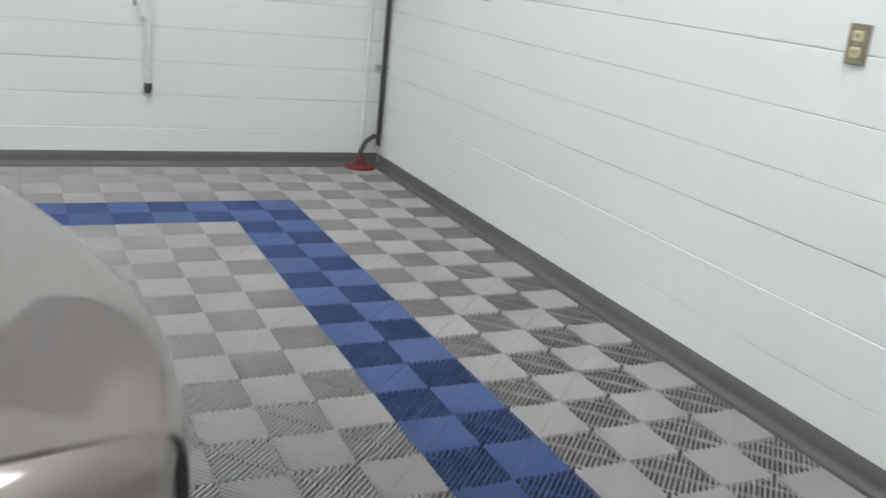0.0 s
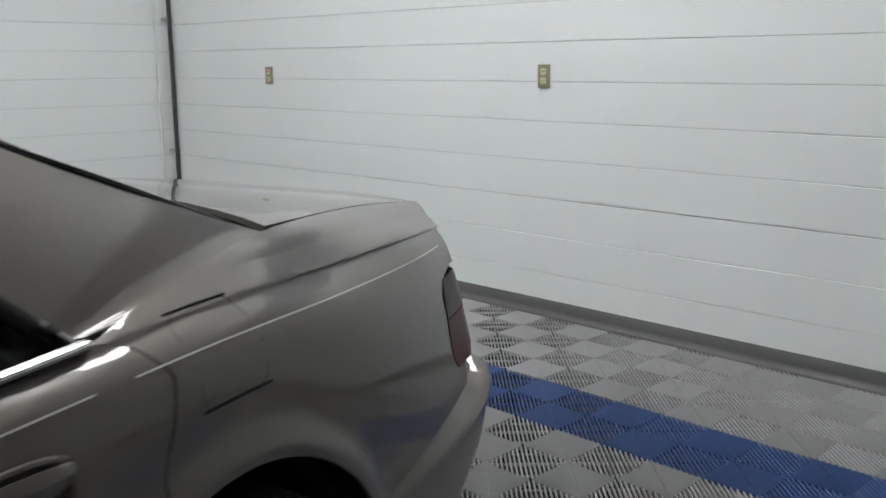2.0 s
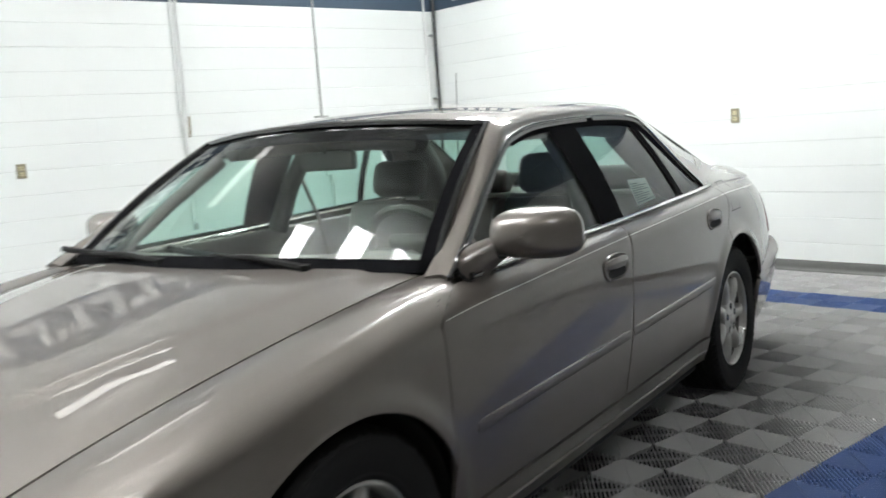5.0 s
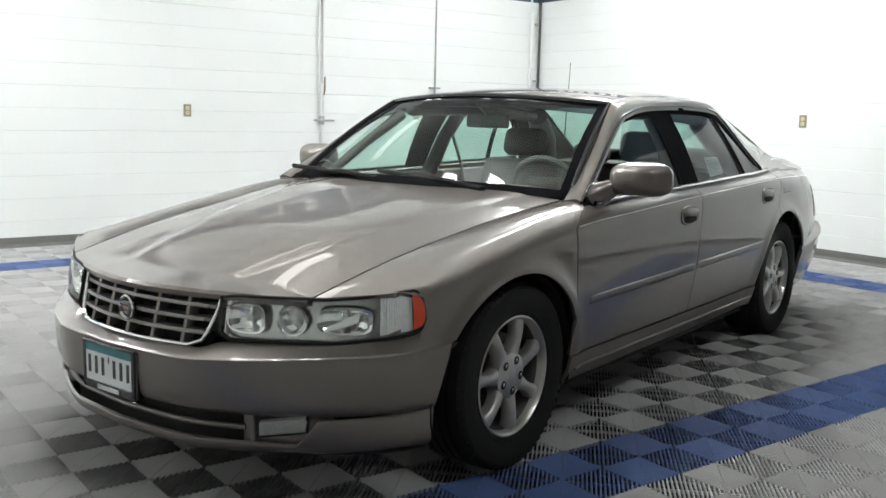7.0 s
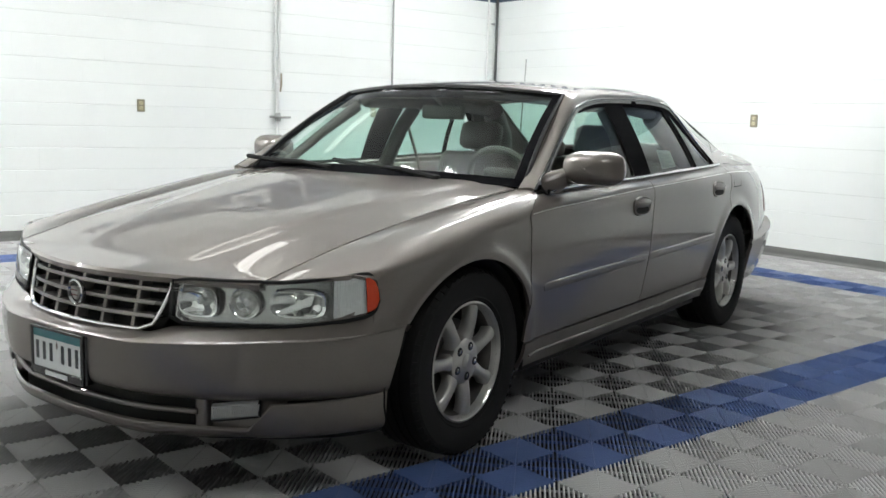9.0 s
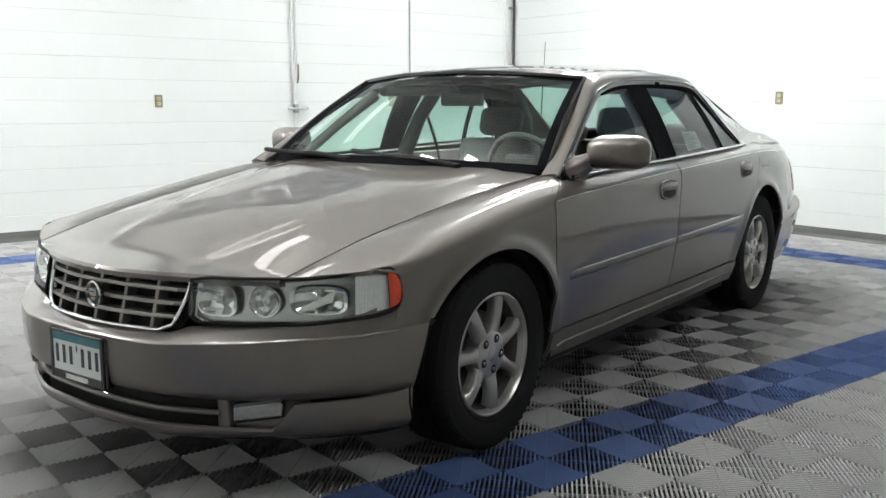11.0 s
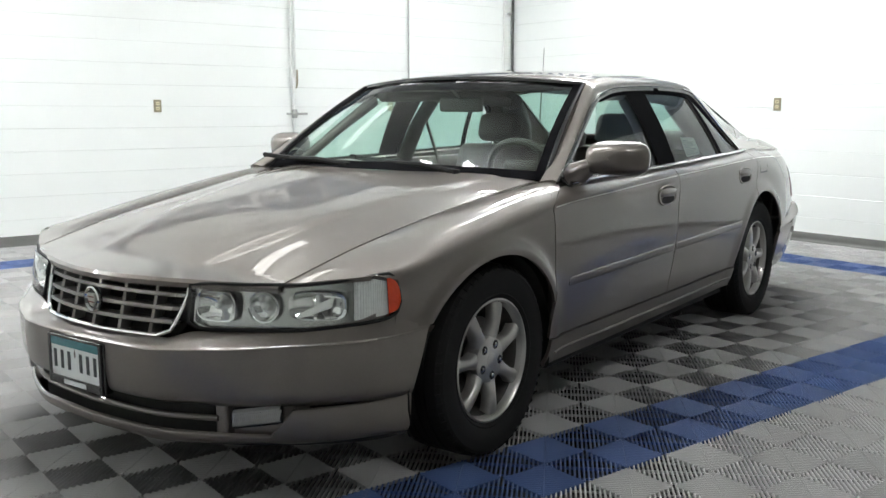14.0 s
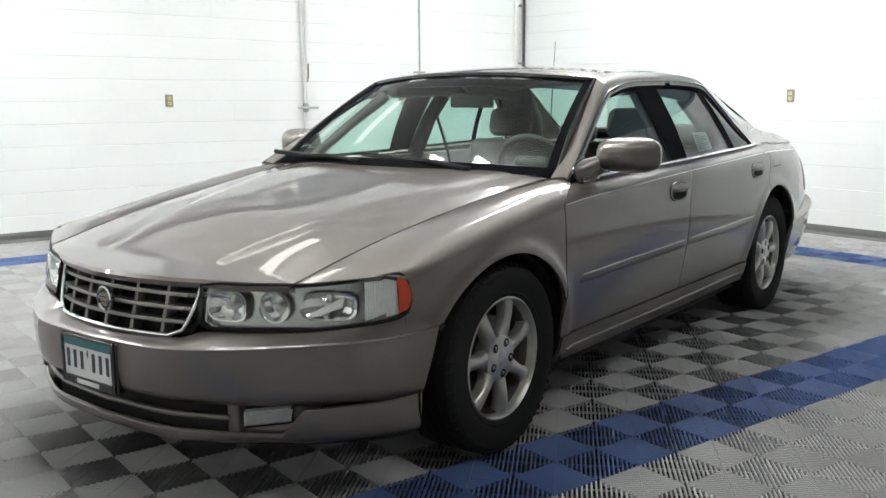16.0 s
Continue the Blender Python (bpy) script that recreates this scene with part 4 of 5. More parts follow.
for y in (-0.25, -0.125, 0.0, 0.125, 0.25):
    bm = bmesh.new()
    Rr = []
    for f in np.linspace(0.0, 1.0, 10):
        x, z = grille_line(f, y)
        Rr.append([(x - 0.045, y - 0.006, z), (x - 0.004, y - 0.0075, z), (x + 0.001, y, z), (x - 0.004, y + 0.0075, z), (x - 0.045, y + 0.006, z)])
    bm_grid(bm, Rr)
    bmesh.ops.recalc_face_normals(bm, faces=bm.faces)
    part("grille_upright", bm, M_SATIN, grille, smooth=40)
bx, bz = grille_line(0.5, 0)
badge = part("badge_ring", bm_revolve(bmesh.new(), [(0.036, bx + 0.004), (0.043, bx + 0.010), (0.043, bx + 0.018), (0.038, bx + 0.021), (0.033, bx + 0.014), (0.036, bx + 0.004)], "X", 32, (0, 0, bz)), M_CHROME, grille, "round chrome badge with a dark shield", smooth=40)
badge.scale = (1, 0.94, 1.0)
bm = bm_revolve(bmesh.new(), [(0.0, bx + 0.012), (0.036, bx + 0.012), (0.036, bx + 0.002), (0, bx + 0.002)], "X", 24, (0, 0, bz))
part("badge_field", bm, M_BLACK, grille)
bm = bmesh.new()
sh = [(-0.024, 0.022), (0.024, 0.022), (0.024, 0.0), (0.012, -0.022), (0, -0.028), (-0.012, -0.022), (-0.024, 0.0)]
A = [bm.verts.new((bx + 0.020, y * .8, bz + z * .8)) for y, z in sh]
B = [bm.verts.new((bx + 0.012, y * .9, bz + z * .9)) for y, z in sh]
bm.faces.new(A)
for i in range(7):
    bm.faces.new((B[i], B[(i + 1) % 7], A[(i + 1) % 7], A[i]))
bmesh.ops.recalc_face_normals(bm, faces=bm.faces)
part("badge_shield", bm, M_SATIN, grille)
for z in (-0.008, 0.008):
    part("badge_bar", box(bx + 0.019, bx + 0.0215, -0.015, 0.015, bz + z - 0.0016, bz + z + 0.0016), M_RED, grille)

# ---- headlamps: clear cover over dark bowl, three round units, fluted signal, amber end
def lamp_xy(t):
    """Along the lamp, 0 at the grille .. 1 at the outer end."""
    c = cr([(2.33, .385), (2.285, .52), (2.215, .655), (2.13, .785), (2.05, .882), (1.985, .927)], np.array([t * 5]))[0]
    return c


def lamp_top(t):
    return np.interp(t, [0, .1, .5, .85, .93, .975, 1], [.690, .698, .703, .733, .734, .722, .698])


def lamp_bot(t):
    return np.interp(t, [0, .04, .5, .9, .96, .985, 1], [.580, .562, .570, .606, .616, .628, .652])


for s in (1, -1):
    ts = np.linspace(0, 1, 40)

    def face(t, f, out):
        x, y = lamp_xy(t)
        x2, y2 = lamp_xy(min(t + .02, 1.0))
        x1, y1 = lamp_xy(max(t - .02, 0.0))
        d = np.array([x2 - x1, y2 - y1])
        d /= np.linalg.norm(d)
        n = np.array([d[1], -d[0]])
        z = lamp_bot(t) + (lamp_top(t) - lamp_bot(t)) * f
        lean = -0.022 * (f - 0.5)
        return (x + n[0] * (out + lean), s * (y + n[1] * (out + lean)), z)
    lamp = new("headlamp")
    lamp.parent = CAR
    lamp["label"] = "clear headlamp cluster with an amber outer end"
    Rr = [[face(t, f, o) for t in ts] for f, o in ((0, -0.03), (0, -0.005), (.08, .003), (.35, .007), (.65, .007), (.92, .003), (1, -0.005), (1, -0.03))]
    bm = bmesh.new()
    bm_grid(bm, Rr, flip=s > 0)
    ob = part("lamp_cover", bm, M_LENS, lamp, "clear plastic lamp cover", smooth=40)
    ob.visible_shadow = False
    bm = bmesh.new()
    bm_grid(bm, [[face(t, f, -0.036) for t in ts] for f in (-.05, .5, 1.05)], flip=s > 0)
    part("lamp_bowl", bm, M_BOWL, lamp)
    # black seal round the lamp
    ring = [face(t, 0, -0.003) for t in ts] + [face(1, f, -0.003) for f in (.3, .6)] + [face(t, 1, -0.003) for t in ts[::-1]] + [face(0, f, -0.003) for f in (.7, .4)]
    part("lamp_seal", tube(ring + ring[:2], 0.0058, 6), M_RUBBER, lamp, smooth=True)

    def unit(t, r, mat, name, flat=1.0, depth=0.022, square=2.0):
        x, y, z = face(t, 0.5, -0.006)
        p2, p1 = face(min(t + .02, 1), .5, 0), face(max(t - .02, 0), .5, 0)
        d = Vector(p2) - Vector(p1)
        ang = math.atan2(d.y, d.x) - s * math.pi / 2
        bm = bm_revolve(bmesh.new(), [(0.002, -depth), (r * .4, -depth * .92), (r * .75, -depth * .6), (r * .96, -depth * .15), (r, 0.0), (r * 1.1, 0.002), (r * 1.12, -0.012)], "X", 28)
        for v in bm.verts:
            q = math.hypot(v.co.y, v.co.z)
            if q > 1e-6:
                g = (abs(v.co.y / q) ** square + abs(v.co.z / q) ** square) ** (-1 / square)
                v.co.y *= g * flat
                v.co.z *= g
        bmesh.ops.reverse_faces(bm, faces=bm.faces)
        ob = part(name, bm, mat, lamp, smooth=60)
        nx = Vector((-d.y, d.x, 0)) * (-s)
        ob.matrix_basis = Matrix.Translation((x, y, z)) @ Matrix.Rotation(math.atan2(nx.y, nx.x), 4, "Z")
        bm = bmesh.new()
        bmesh.ops.create_uvsphere(bm, u_segments=12, v_segments=8, radius=r * 0.30)
        b2 = part(name + "_bulb", bm, M_FLUTE, lamp, smooth=True)
        b2.matrix_basis = ob.matrix_basis @ Matrix.Translation((-depth * 0.55, 0, 0))
        return ob
    unit(0.130, 0.043, M_REFL, "high_beam_unit", 1.40, 0.029, 3.6)
    unit(0.335, 0.044, M_REFL, "projector_unit", 1.0, 0.029)
    u3 = unit(0.545, 0.040, M_REFL, "low_beam_unit", 1.95, 0.026, 3.6)
    bm = bmesh.new()
    for i in range(15):
        t = 0.47 + 0.009 * i
        bm_tube(bm, [face(t, .25 + .012 * i, -0.012), face(t + .012, .38 + .02 * i, -0.012)], 0.0035, 5)
    part("prism_fluting", bm, M_FLUTE, lamp, smooth=True)["kind"] = "stuff"
    bm = bmesh.new()
    bm_grid(bm, [[face(t, f, -0.008 + (0.0012 if k % 2 else 0)) for k, t in enumerate(np.linspace(.70, .905, 31))] for f in (.08, .5, .93)], flip=s > 0)
    part("turn_signal", bm, M_SIGNAL, lamp, "clear fluted turn signal")
    bm = bmesh.new()
    bm_grid(bm, [[face(t, f, o) for t in np.linspace(.895, 1.0, 12)] for f, o in ((.03, -0.008), (.1, .0055), (.5, .0095), (.9, .0055), (.97, -0.008))], flip=s > 0)
    part("amber_marker", bm, M_AMBER, lamp, "amber red side marker", smooth=40)

# nose filler between hood, grille, lamps and bumper
bm = bmesh.new()
bm_box(bm, 2.02, 2.16, -0.55, 0.55, 0.30, 0.68, 0.01)
bm_box(bm, 1.93, 2.03, -0.78, 0.78, 0.30, 0.66, 0.01)
part("front_inner_panel", bm, M_DARK, CAR)

# ---- greenhouse: outer line (screen edge, roof edge, backlight edge) and the window line below it
OUT = np.array([(.93, .786, .938), (.76, .758, 1.035), (.55, .716, 1.175), (.355, .666, 1.310), (.25, .642, 1.347), (0, .610, 1.374), (-.45, .60, 1.385), (-.85, .592, 1.373), (-1.02, .589, 1.346), (-1.20, .600, 1.290), (-1.47, .652, 1.164), (-1.735, .714, 1.040), (-1.83, .715, 0.985)])
WIN = np.array([(.93, .862, .936), (.78, .826, 1.018), (.57, .772, 1.142), (.37, .722, 1.252), (.25, .700, 1.290), (.02, .678, 1.320), (-.45, .668, 1.332), (-.80, .674, 1.318), (-.92, .690, 1.272), (-1.02, .726, 1.190), (-1.13, .776, 1.086), (-1.238, .832, .980), (-1.32, .815, .925)])
N = 98
tt = np.linspace(0, len(OUT) - 1, N)
O3, W3 = cr(OUT, tt), cr(WIN, tt)
P = []
for f, b in ((0, 0), (.12, .004), (.3, .011), (.5, .015), (.7, .014), (.88, .009), (1, 0)):
    row = O3 * (1 - f) + W3 * f
    row = row + np.array([0, 0.75, 0.6]) * (b * np.interp(tt, [8, 11, 12], [1.0, 0.35, 0.0]))[:, None]
    P.append(row)
rail = skin(np.array(P), M_PAINT, "roof_rail", depth=0.02)

# sheet metal flowing from the rear pillar into the shoulder
def pillar_flow(n=22, m=14):
    P = np.empty((n, m, 3))
    for i, w in enumerate(np.linspace(0.0, 1.0, n)):
        k = 1 - 0.55 * w
        t0 = 11 - 0.62 * k
        bul = 0.019 * math.sin(math.pi * w) * float(np.interp(t0, [8, 11, 12], [1.0, 0.35, 0.0]))
        up = cr(OUT, np.array([t0]))[0] * (1 - w) + cr(WIN, np.array([t0]))[0] * w + np.array((0, 0.75, 0.6)) * bul
        seam = OUT[11] * (1 - w) + WIN[11] * w
        down = side_at(seam[0] - 0.07 * k, min(quarter_top(seam[0]) + 0.70 * k, 1.8))
        for j, t in enumerate(np.linspace(0, 1, m)):
            P[i, j] = up * (1 - t) ** 2 + seam * 2 * t * (1 - t) + down * t * t + np.array((0, 0.0004, 0.0006)) * math.sin(math.pi * t)
    return P


skin(pillar_flow(), M_PAINT, "pillar_base", depth=0.002)


def belt(x):
    return side_at(x, 2.0)


# chrome strip along the belt, black and bright trim round the windows
for s, rl in zip((1, -1), rail):
    pts = [(x, s * (belt(x)[1] + 0.006), belt(x)[2] + 0.004) for x in np.linspace(0.86, -1.232, 40)]
    part("belt_seal", tube(pts, 0.0100, 8), M_BLACK, rl, "black belt seal", smooth=True)
    pts = [(p[0], p[1] + s * 0.0065, p[2] + 0.003) for p in pts]
    part("belt_strip", tube(pts, 0.0058, 8), M_CHROME, rl, "chrome belt strip", smooth=True)
    pts = [(p[0], s * (p[1] + 0.004), p[2] - 0.002) for p in W3[:90]]
    part("window_trim", tube(pts, 0.007, 8), M_BLACK, rl, "black window trim", smooth=True)
    pts = [(p[0], s * (p[1] + 0.010), p[2] + 0.004) for p in W3[55:90]]
    part("bright_window_trim", tube(pts, 0.0045, 6), M_CHROME, rl, smooth=True)


def win_top(x):
    k = np.argsort(W3[:, 0])
    return np.array([np.interp(x, W3[k, 0], W3[k, 1]), np.interp(x, W3[k, 0], W3[k, 2])])


def side_glass(name, xa, xb, mat, inset, border, parent, n=26, label=""):
    """Pane between the belt and the window line, from xa(f) to xb(f), f 0 belt .. 1 top."""
    P = np.empty((n, 9, 3))
    for i in range(n):
        for j in range(9):
            f = j / 8
            u = i / (n - 1)
            x = xa(f) + (xb(f) - xa(f)) * u
            b = belt(min(x, .9))
            t = win_top(x)
            lo, hi = b[2] + border * 0.3, max(t[1] - border, b[2] + border * 0.3 + 0.002)
            z = lo + (hi - lo) * f
            g = (z - b[2]) / max(t[1] - b[2], 0.02)
            y = b[1] - 0.012 + (t[0] - b[1] + 0.008) * g + 0.014 * math.sin(math.pi * min(max(g, 0), 1)) - inset
            P[i, j] = (x, y, z)
    a, c = skin(P, mat, name, parent, label, depth=0, smooth=60)
    return a, c


rear_x = lambda f: -1.215 + 0.37 * f ** 1.25
fg = side_glass("front_door_glass", lambda f: 0.875 - 0.56 * f, lambda f: -0.055 + 0.03 * f, M_GLASS, 0.010, 0.022, None)
rg = side_glass("rear_door_glass", lambda f: -0.225 - 0.015 * f, lambda f: -0.865 + 0.11 * f, M_REARGLASS, 0.010, 0.022, None)
qg = side_glass("quarter_glass", lambda f: -0.905 + 0.11 * f, rear_x, M_REARGLASS, 0.010, 0.018, None)
for g in (*fg, *rg, *qg):
    g.visible_shadow = False
# B-pillar, division bar, black frames
for nm, xa_, xb_ in (("b_pillar", lambda f: -0.045 + 0.03 * f, lambda f: -0.235 - 0.015 * f), ("division_bar", lambda f: -0.86 + 0.11 * f, lambda f: -0.912 + 0.11 * f)):
    side_glass(nm, xa_, xb_, M_PILLAR, 0.002, 0.004, None, 8, "gloss black pillar between the side windows")


def frame_ring(pts, r):
    for s in (1, -1):
        part("window_frame", tube([(p[0], s * p[1], p[2]) for p in pts], r, 6), M_BLACK, CAR, "black window frame", smooth=True)


def frame_pts(k0, k1, drop):
    return [(p[0], p[1] + 0.004 * drop / 0.02, p[2] - drop) for p in W3[k0:k1]]


def frame_band(k0, k1, w0, w1):
    """Flat black frame under the window line."""
    rows = []
    for f in (0.0, 0.5, 1.0):
        rows.append([(p[0], p[1] + 0.002 + 0.36 * w * f, p[2] - 0.002 - w * f) for p, w in zip(W3[k0:k1], np.linspace(w0, w1, k1 - k0))])
    skin(np.array(rows), M_PILLAR, "window_frame_band", None, "black window frame", depth=0.004)


frame_band(30, 50, 0.030, 0.036)
frame_band(49, 84, 0.036, 0.060)
frame_ring(frame_pts(2, 48, 0.016), 0.011)
frame_ring(frame_pts(48, 86, 0.014), 0.012)

# windshield with a blue shade band, ceramic border, backlight
def screen(bot, top, n=33, m=15, bulge=0.03):
    P = np.empty((m, n, 3))
    for j in range(n):
        v = -1 + 2 * j / (n - 1)
        b, t = bot(v), top(v)
        for i in range(m):
            f = i / (m - 1)
            P[i, j] = b + (t - b) * f
            P[i, j, 2] += bulge * math.sin(math.pi * f) * 0.5
            P[i, j, 0] += bulge * math.sin(math.pi * f) * 0.5 * (1 if b[0] > 0 else -1)
    return P


ws_b = lambda v: np.array([1.015 - 0.135 * v * v, 0.786 * v, 0.945 - 0.008 * v * v + 0.012 * (1 - v * v)])
ws_t = lambda v: np.array([0.435 - 0.125 * v * v, 0.644 * v, 1.360 - 0.034 * v * v])
P = screen(ws_b, ws_t)
windshield = skin(P[:13], M_GLASS, "windshield", both=False, depth=0, out=(1, 0, 1), smooth=60, label="tinted windshield reflecting the strip lights")
sb = skin(P[12:], M_SHADE, "shade_band", windshield, both=False, depth=0, out=(1, 0, 1), smooth=60, label="dark shade band along the top of the windshield")
bl_b = lambda v: np.array([-1.735 - 0.225 * (1 - v * v), 0.700 * v, 1.041 + 0.010 * (1 - v * v)])
bl_t = lambda v: np.array([-1.10, 0.592 * v, 1.312 + 0.034 * (1 - abs(v) ** 2.4)])
R2 = screen(bl_b, bl_t, bulge=0.008)
backlight = skin(R2, M_REARGLASS, "rear_window", both=False, depth=0, out=(-1, 0, 1), smooth=60)
for g in (windshield, sb, backlight):
    g.visible_shadow = False
edge = [tuple(p + np.array((0.004, 0, 0.004))) for p in list(P[:, 0]) + list(P[-1, 1:]) + list(P[::-1, -1][1:])]
part("windshield_seal", tube(edge, 0.011, 6), M_BLACK, windshield, smooth=True)
for j0, j1 in ((0, 2), (31, 33)):
    q = P[:, j0:j1] + np.array((0.0015, 0, 0.0015))
    skin(q, M_PILLAR, "windshield_border", windshield, both=False, depth=0, out=(1, 0, 1))
skin(P[:2] + np.array((0.0015, 0, 0.0015)), M_PILLAR, "windshield_lower_border", windshield, both=False, depth=0, out=(1, 0, 1))
edge = [tuple(p + np.array((-0.002, 0, 0.001))) for p in list(R2[:, 0]) + list(R2[-1, 1:]) + list(R2[::-1, -1][1:])]
part("rear_window_seal", tube(edge, 0.007, 6), M_BLACK, backlight, smooth=True)

# roof
RP = np.empty((26, 25, 3))
for i, u in enumerate(np.linspace(0, 1, 26)):
    for j, v in enumerate(np.linspace(-1, 1, 25)):
        xf_, xr_ = ws_t(v)[0] - 0.004, bl_t(v)[0] + 0.004
        x = xf_ + (xr_ - xf_) * u
        k = np.argsort(O3[:, 0])
        ye = np.interp(x, O3[k, 0], O3[k, 1]) + 0.002
        ze = np.interp(x, O3[k, 0], O3[k, 2])
        zf = (max(ze, 1.322) if x > 0 else ze) + (0.040 - 0.004 * (1 - u)) * (1 - abs(v) ** 2.4) * 1.0
        RP[i, j] = (x, v * ye, zf)
roof = skin(RP, M_PAINT, "roof", both=False, out=(0, 0, 1), depth=0.015)
part("antenna", tube([(-1.75, -0.795, 0.995), (-1.75, -0.793, 1.02), (-1.753, -0.79, 1.05), (-1.757, -0.782, 1.30), (-1.76, -0.775, 1.47), (-1.761, -0.774, 1.485), (-1.764, -0.768, 1.65)], [0.012, 0.010, 0.0045, 0.0045, 0.0045, 0.002, 0.002], 8), M_BLACK, CAR, "thin black mast antenna", smooth=True)

# cowl and wipers
part("cowl_panel", bm_tube(bmesh.new(), [(0.95 - 0.12 * v * v, 0.74 * v, 0.932 - 0.01 * v * v) for v in np.linspace(-1, 1, 15)], 0.035, 8), M_BLACK, CAR, smooth=True)
for (p0, p1, blade) in (((0.985, 0.42, 0.962), (0.965, 0.02, 0.988), 0.33), ((0.985, -0.18, 0.972), (0.945, -0.58, 0.985), 0.30)):
    w = part("wiper", tube([p0, ((p0[0] + p1[0]) / 2 + .004, (p0[1] + p1[1]) / 2, (p0[2] + p1[2]) / 2 + .012), p1], [0.013, 0.011, 0.009], 8), M_RUBBER, CAR, "black wiper arm resting on the glass", smooth=True)
    d = (Vector(p1) - Vector(p0)).normalized()
    c0 = Vector(p1) - d * 0.26 + Vector((0, 0, 0.0))
    c1 = Vector(p1) + d * 0.22
    part("wiper_blade", tube([c0 + Vector((-.012, 0, .0)), c1 + Vector((-.02, 0, .004))], 0.011, 6), M_RUBBER, w)
    part("wiper_pivot", bm_revolve(bmesh.new(), [(0, 0.012), (0.016, 0.010), (0.02, -0.03), (0, -0.03)], "Z", 12, p0), M_RUBBER, w)

# ---- door mirrors: rounded shell, chrome-dark glass, foot
def mirror_shell():
    bm = bmesh.new()
    rings = []
    n = 44
    dome = [(a, 0.100 * (1 - a ** 2.8) ** 0.55) for a in (0.02, 0.2, 0.4, 0.58, 0.72, 0.83, 0.91, 0.965, 0.995)]
    for a, d in dome + [(1.0, -0.010), (1.0, -0.028), (0.955, -0.036), (0.92, -0.030)]:
        ring = []
        for k in range(n):
            t = 2 * math.pi * k / n
            c, s_ = math.cos(t), math.sin(t)
            ring.append((d - 0.03 * a * c * (d > 0), 0.122 * a * abs(c) ** 0.62 * (1 if c > 0 else -1), 0.070 * a * abs(s_) ** 0.66 * (1 if s_ > 0 else -1)))
        rings.append(ring + ring[:1])
    bm_grid(bm, rings)
    bmesh.ops.remove_doubles(bm, verts=bm.verts, dist=1e-5)
    bmesh.ops.recalc_face_normals(bm, faces=bm.faces)
    return bm


MC = (0.70, 1.012, 1.026)
bm = mirror_shell()
bmesh.ops.translate(bm, verts=bm.verts, vec=MC)
mir = both_sides("door_mirror", bm, M_PAINT, None, "pewter door mirror on a painted foot", smooth=50)
bm = bmesh.new()
ring = [(MC[0] - 0.029, MC[1] + 0.108 * abs(math.cos(t)) ** .62 * (1 if math.cos(t) > 0 else -1), MC[2] + 0.060 * abs(math.sin(t)) ** .68 * (1 if math.sin(t) > 0 else -1)) for t in np.linspace(0, 2 * math.pi, 28, endpoint=False)]
bm.faces.new([bm.verts.new(p) for p in ring])
a = part("mirror_glass", bm, M_CHROME, mir[0], "silvered mirror glass")
reflect(a, mir[1])
bm = bmesh.new()
Rr = []
for u in np.linspace(0, 1, 12):
    e = u ** 0.7
    cx_, cy_, cz_ = 0.800 - 0.045 * e, 0.868 + 0.062 * u, 0.955 + 0.040 * e
    w, h = 0.098 - 0.058 * e, 0.047 - 0.012 * e
    Rr.append([(cx_ + w * math.cos(t), cy_ - 0.018 * math.sin(t) * (1 - u), cz_ + h * math.sin(t)) for t in np.linspace(0, 2 * math.pi, 25)])
bm_grid(bm, Rr)
bmesh.ops.recalc_face_normals(bm, faces=bm.faces)
a = part("mirror_foot", bm, M_PAINT, mir[0], smooth=60)
reflect(a, mir[1])
ring = [(0.800 + 0.101 * math.cos(t), 0.874 - 0.018 * math.sin(t), 0.955 + 0.050 * math.sin(t)) for t in np.linspace(0, 2 * math.pi, 33)]
a = part("mirror_gasket", tube(ring, 0.005, 6), M_BLACK, mir[0], smooth=True)
reflect(a, mir[1])
mir[1].location = (-0.15, 0.03, 0.0)
# painted corner cap in the front of the window opening
bm = bmesh.new()
tri = [(0.885, 0.866, 0.945), (0.715, 0.868, 0.950), (0.745, 0.826, 1.02)]
A = [bm.verts.new(p) for p in tri]
B = [bm.verts.new((p[0], p[1] - 0.02, p[2])) for p in tri]
bm.faces.new(A)
bm.faces.new(B[::-1])
for i in range(3):
    bm.faces.new((A[i], B[i], B[(i + 1) % 3], A[(i + 1) % 3]))
bmesh.ops.recalc_face_normals(bm, faces=bm.faces)
both_sides("window_corner_cap", bm, M_PAINT)

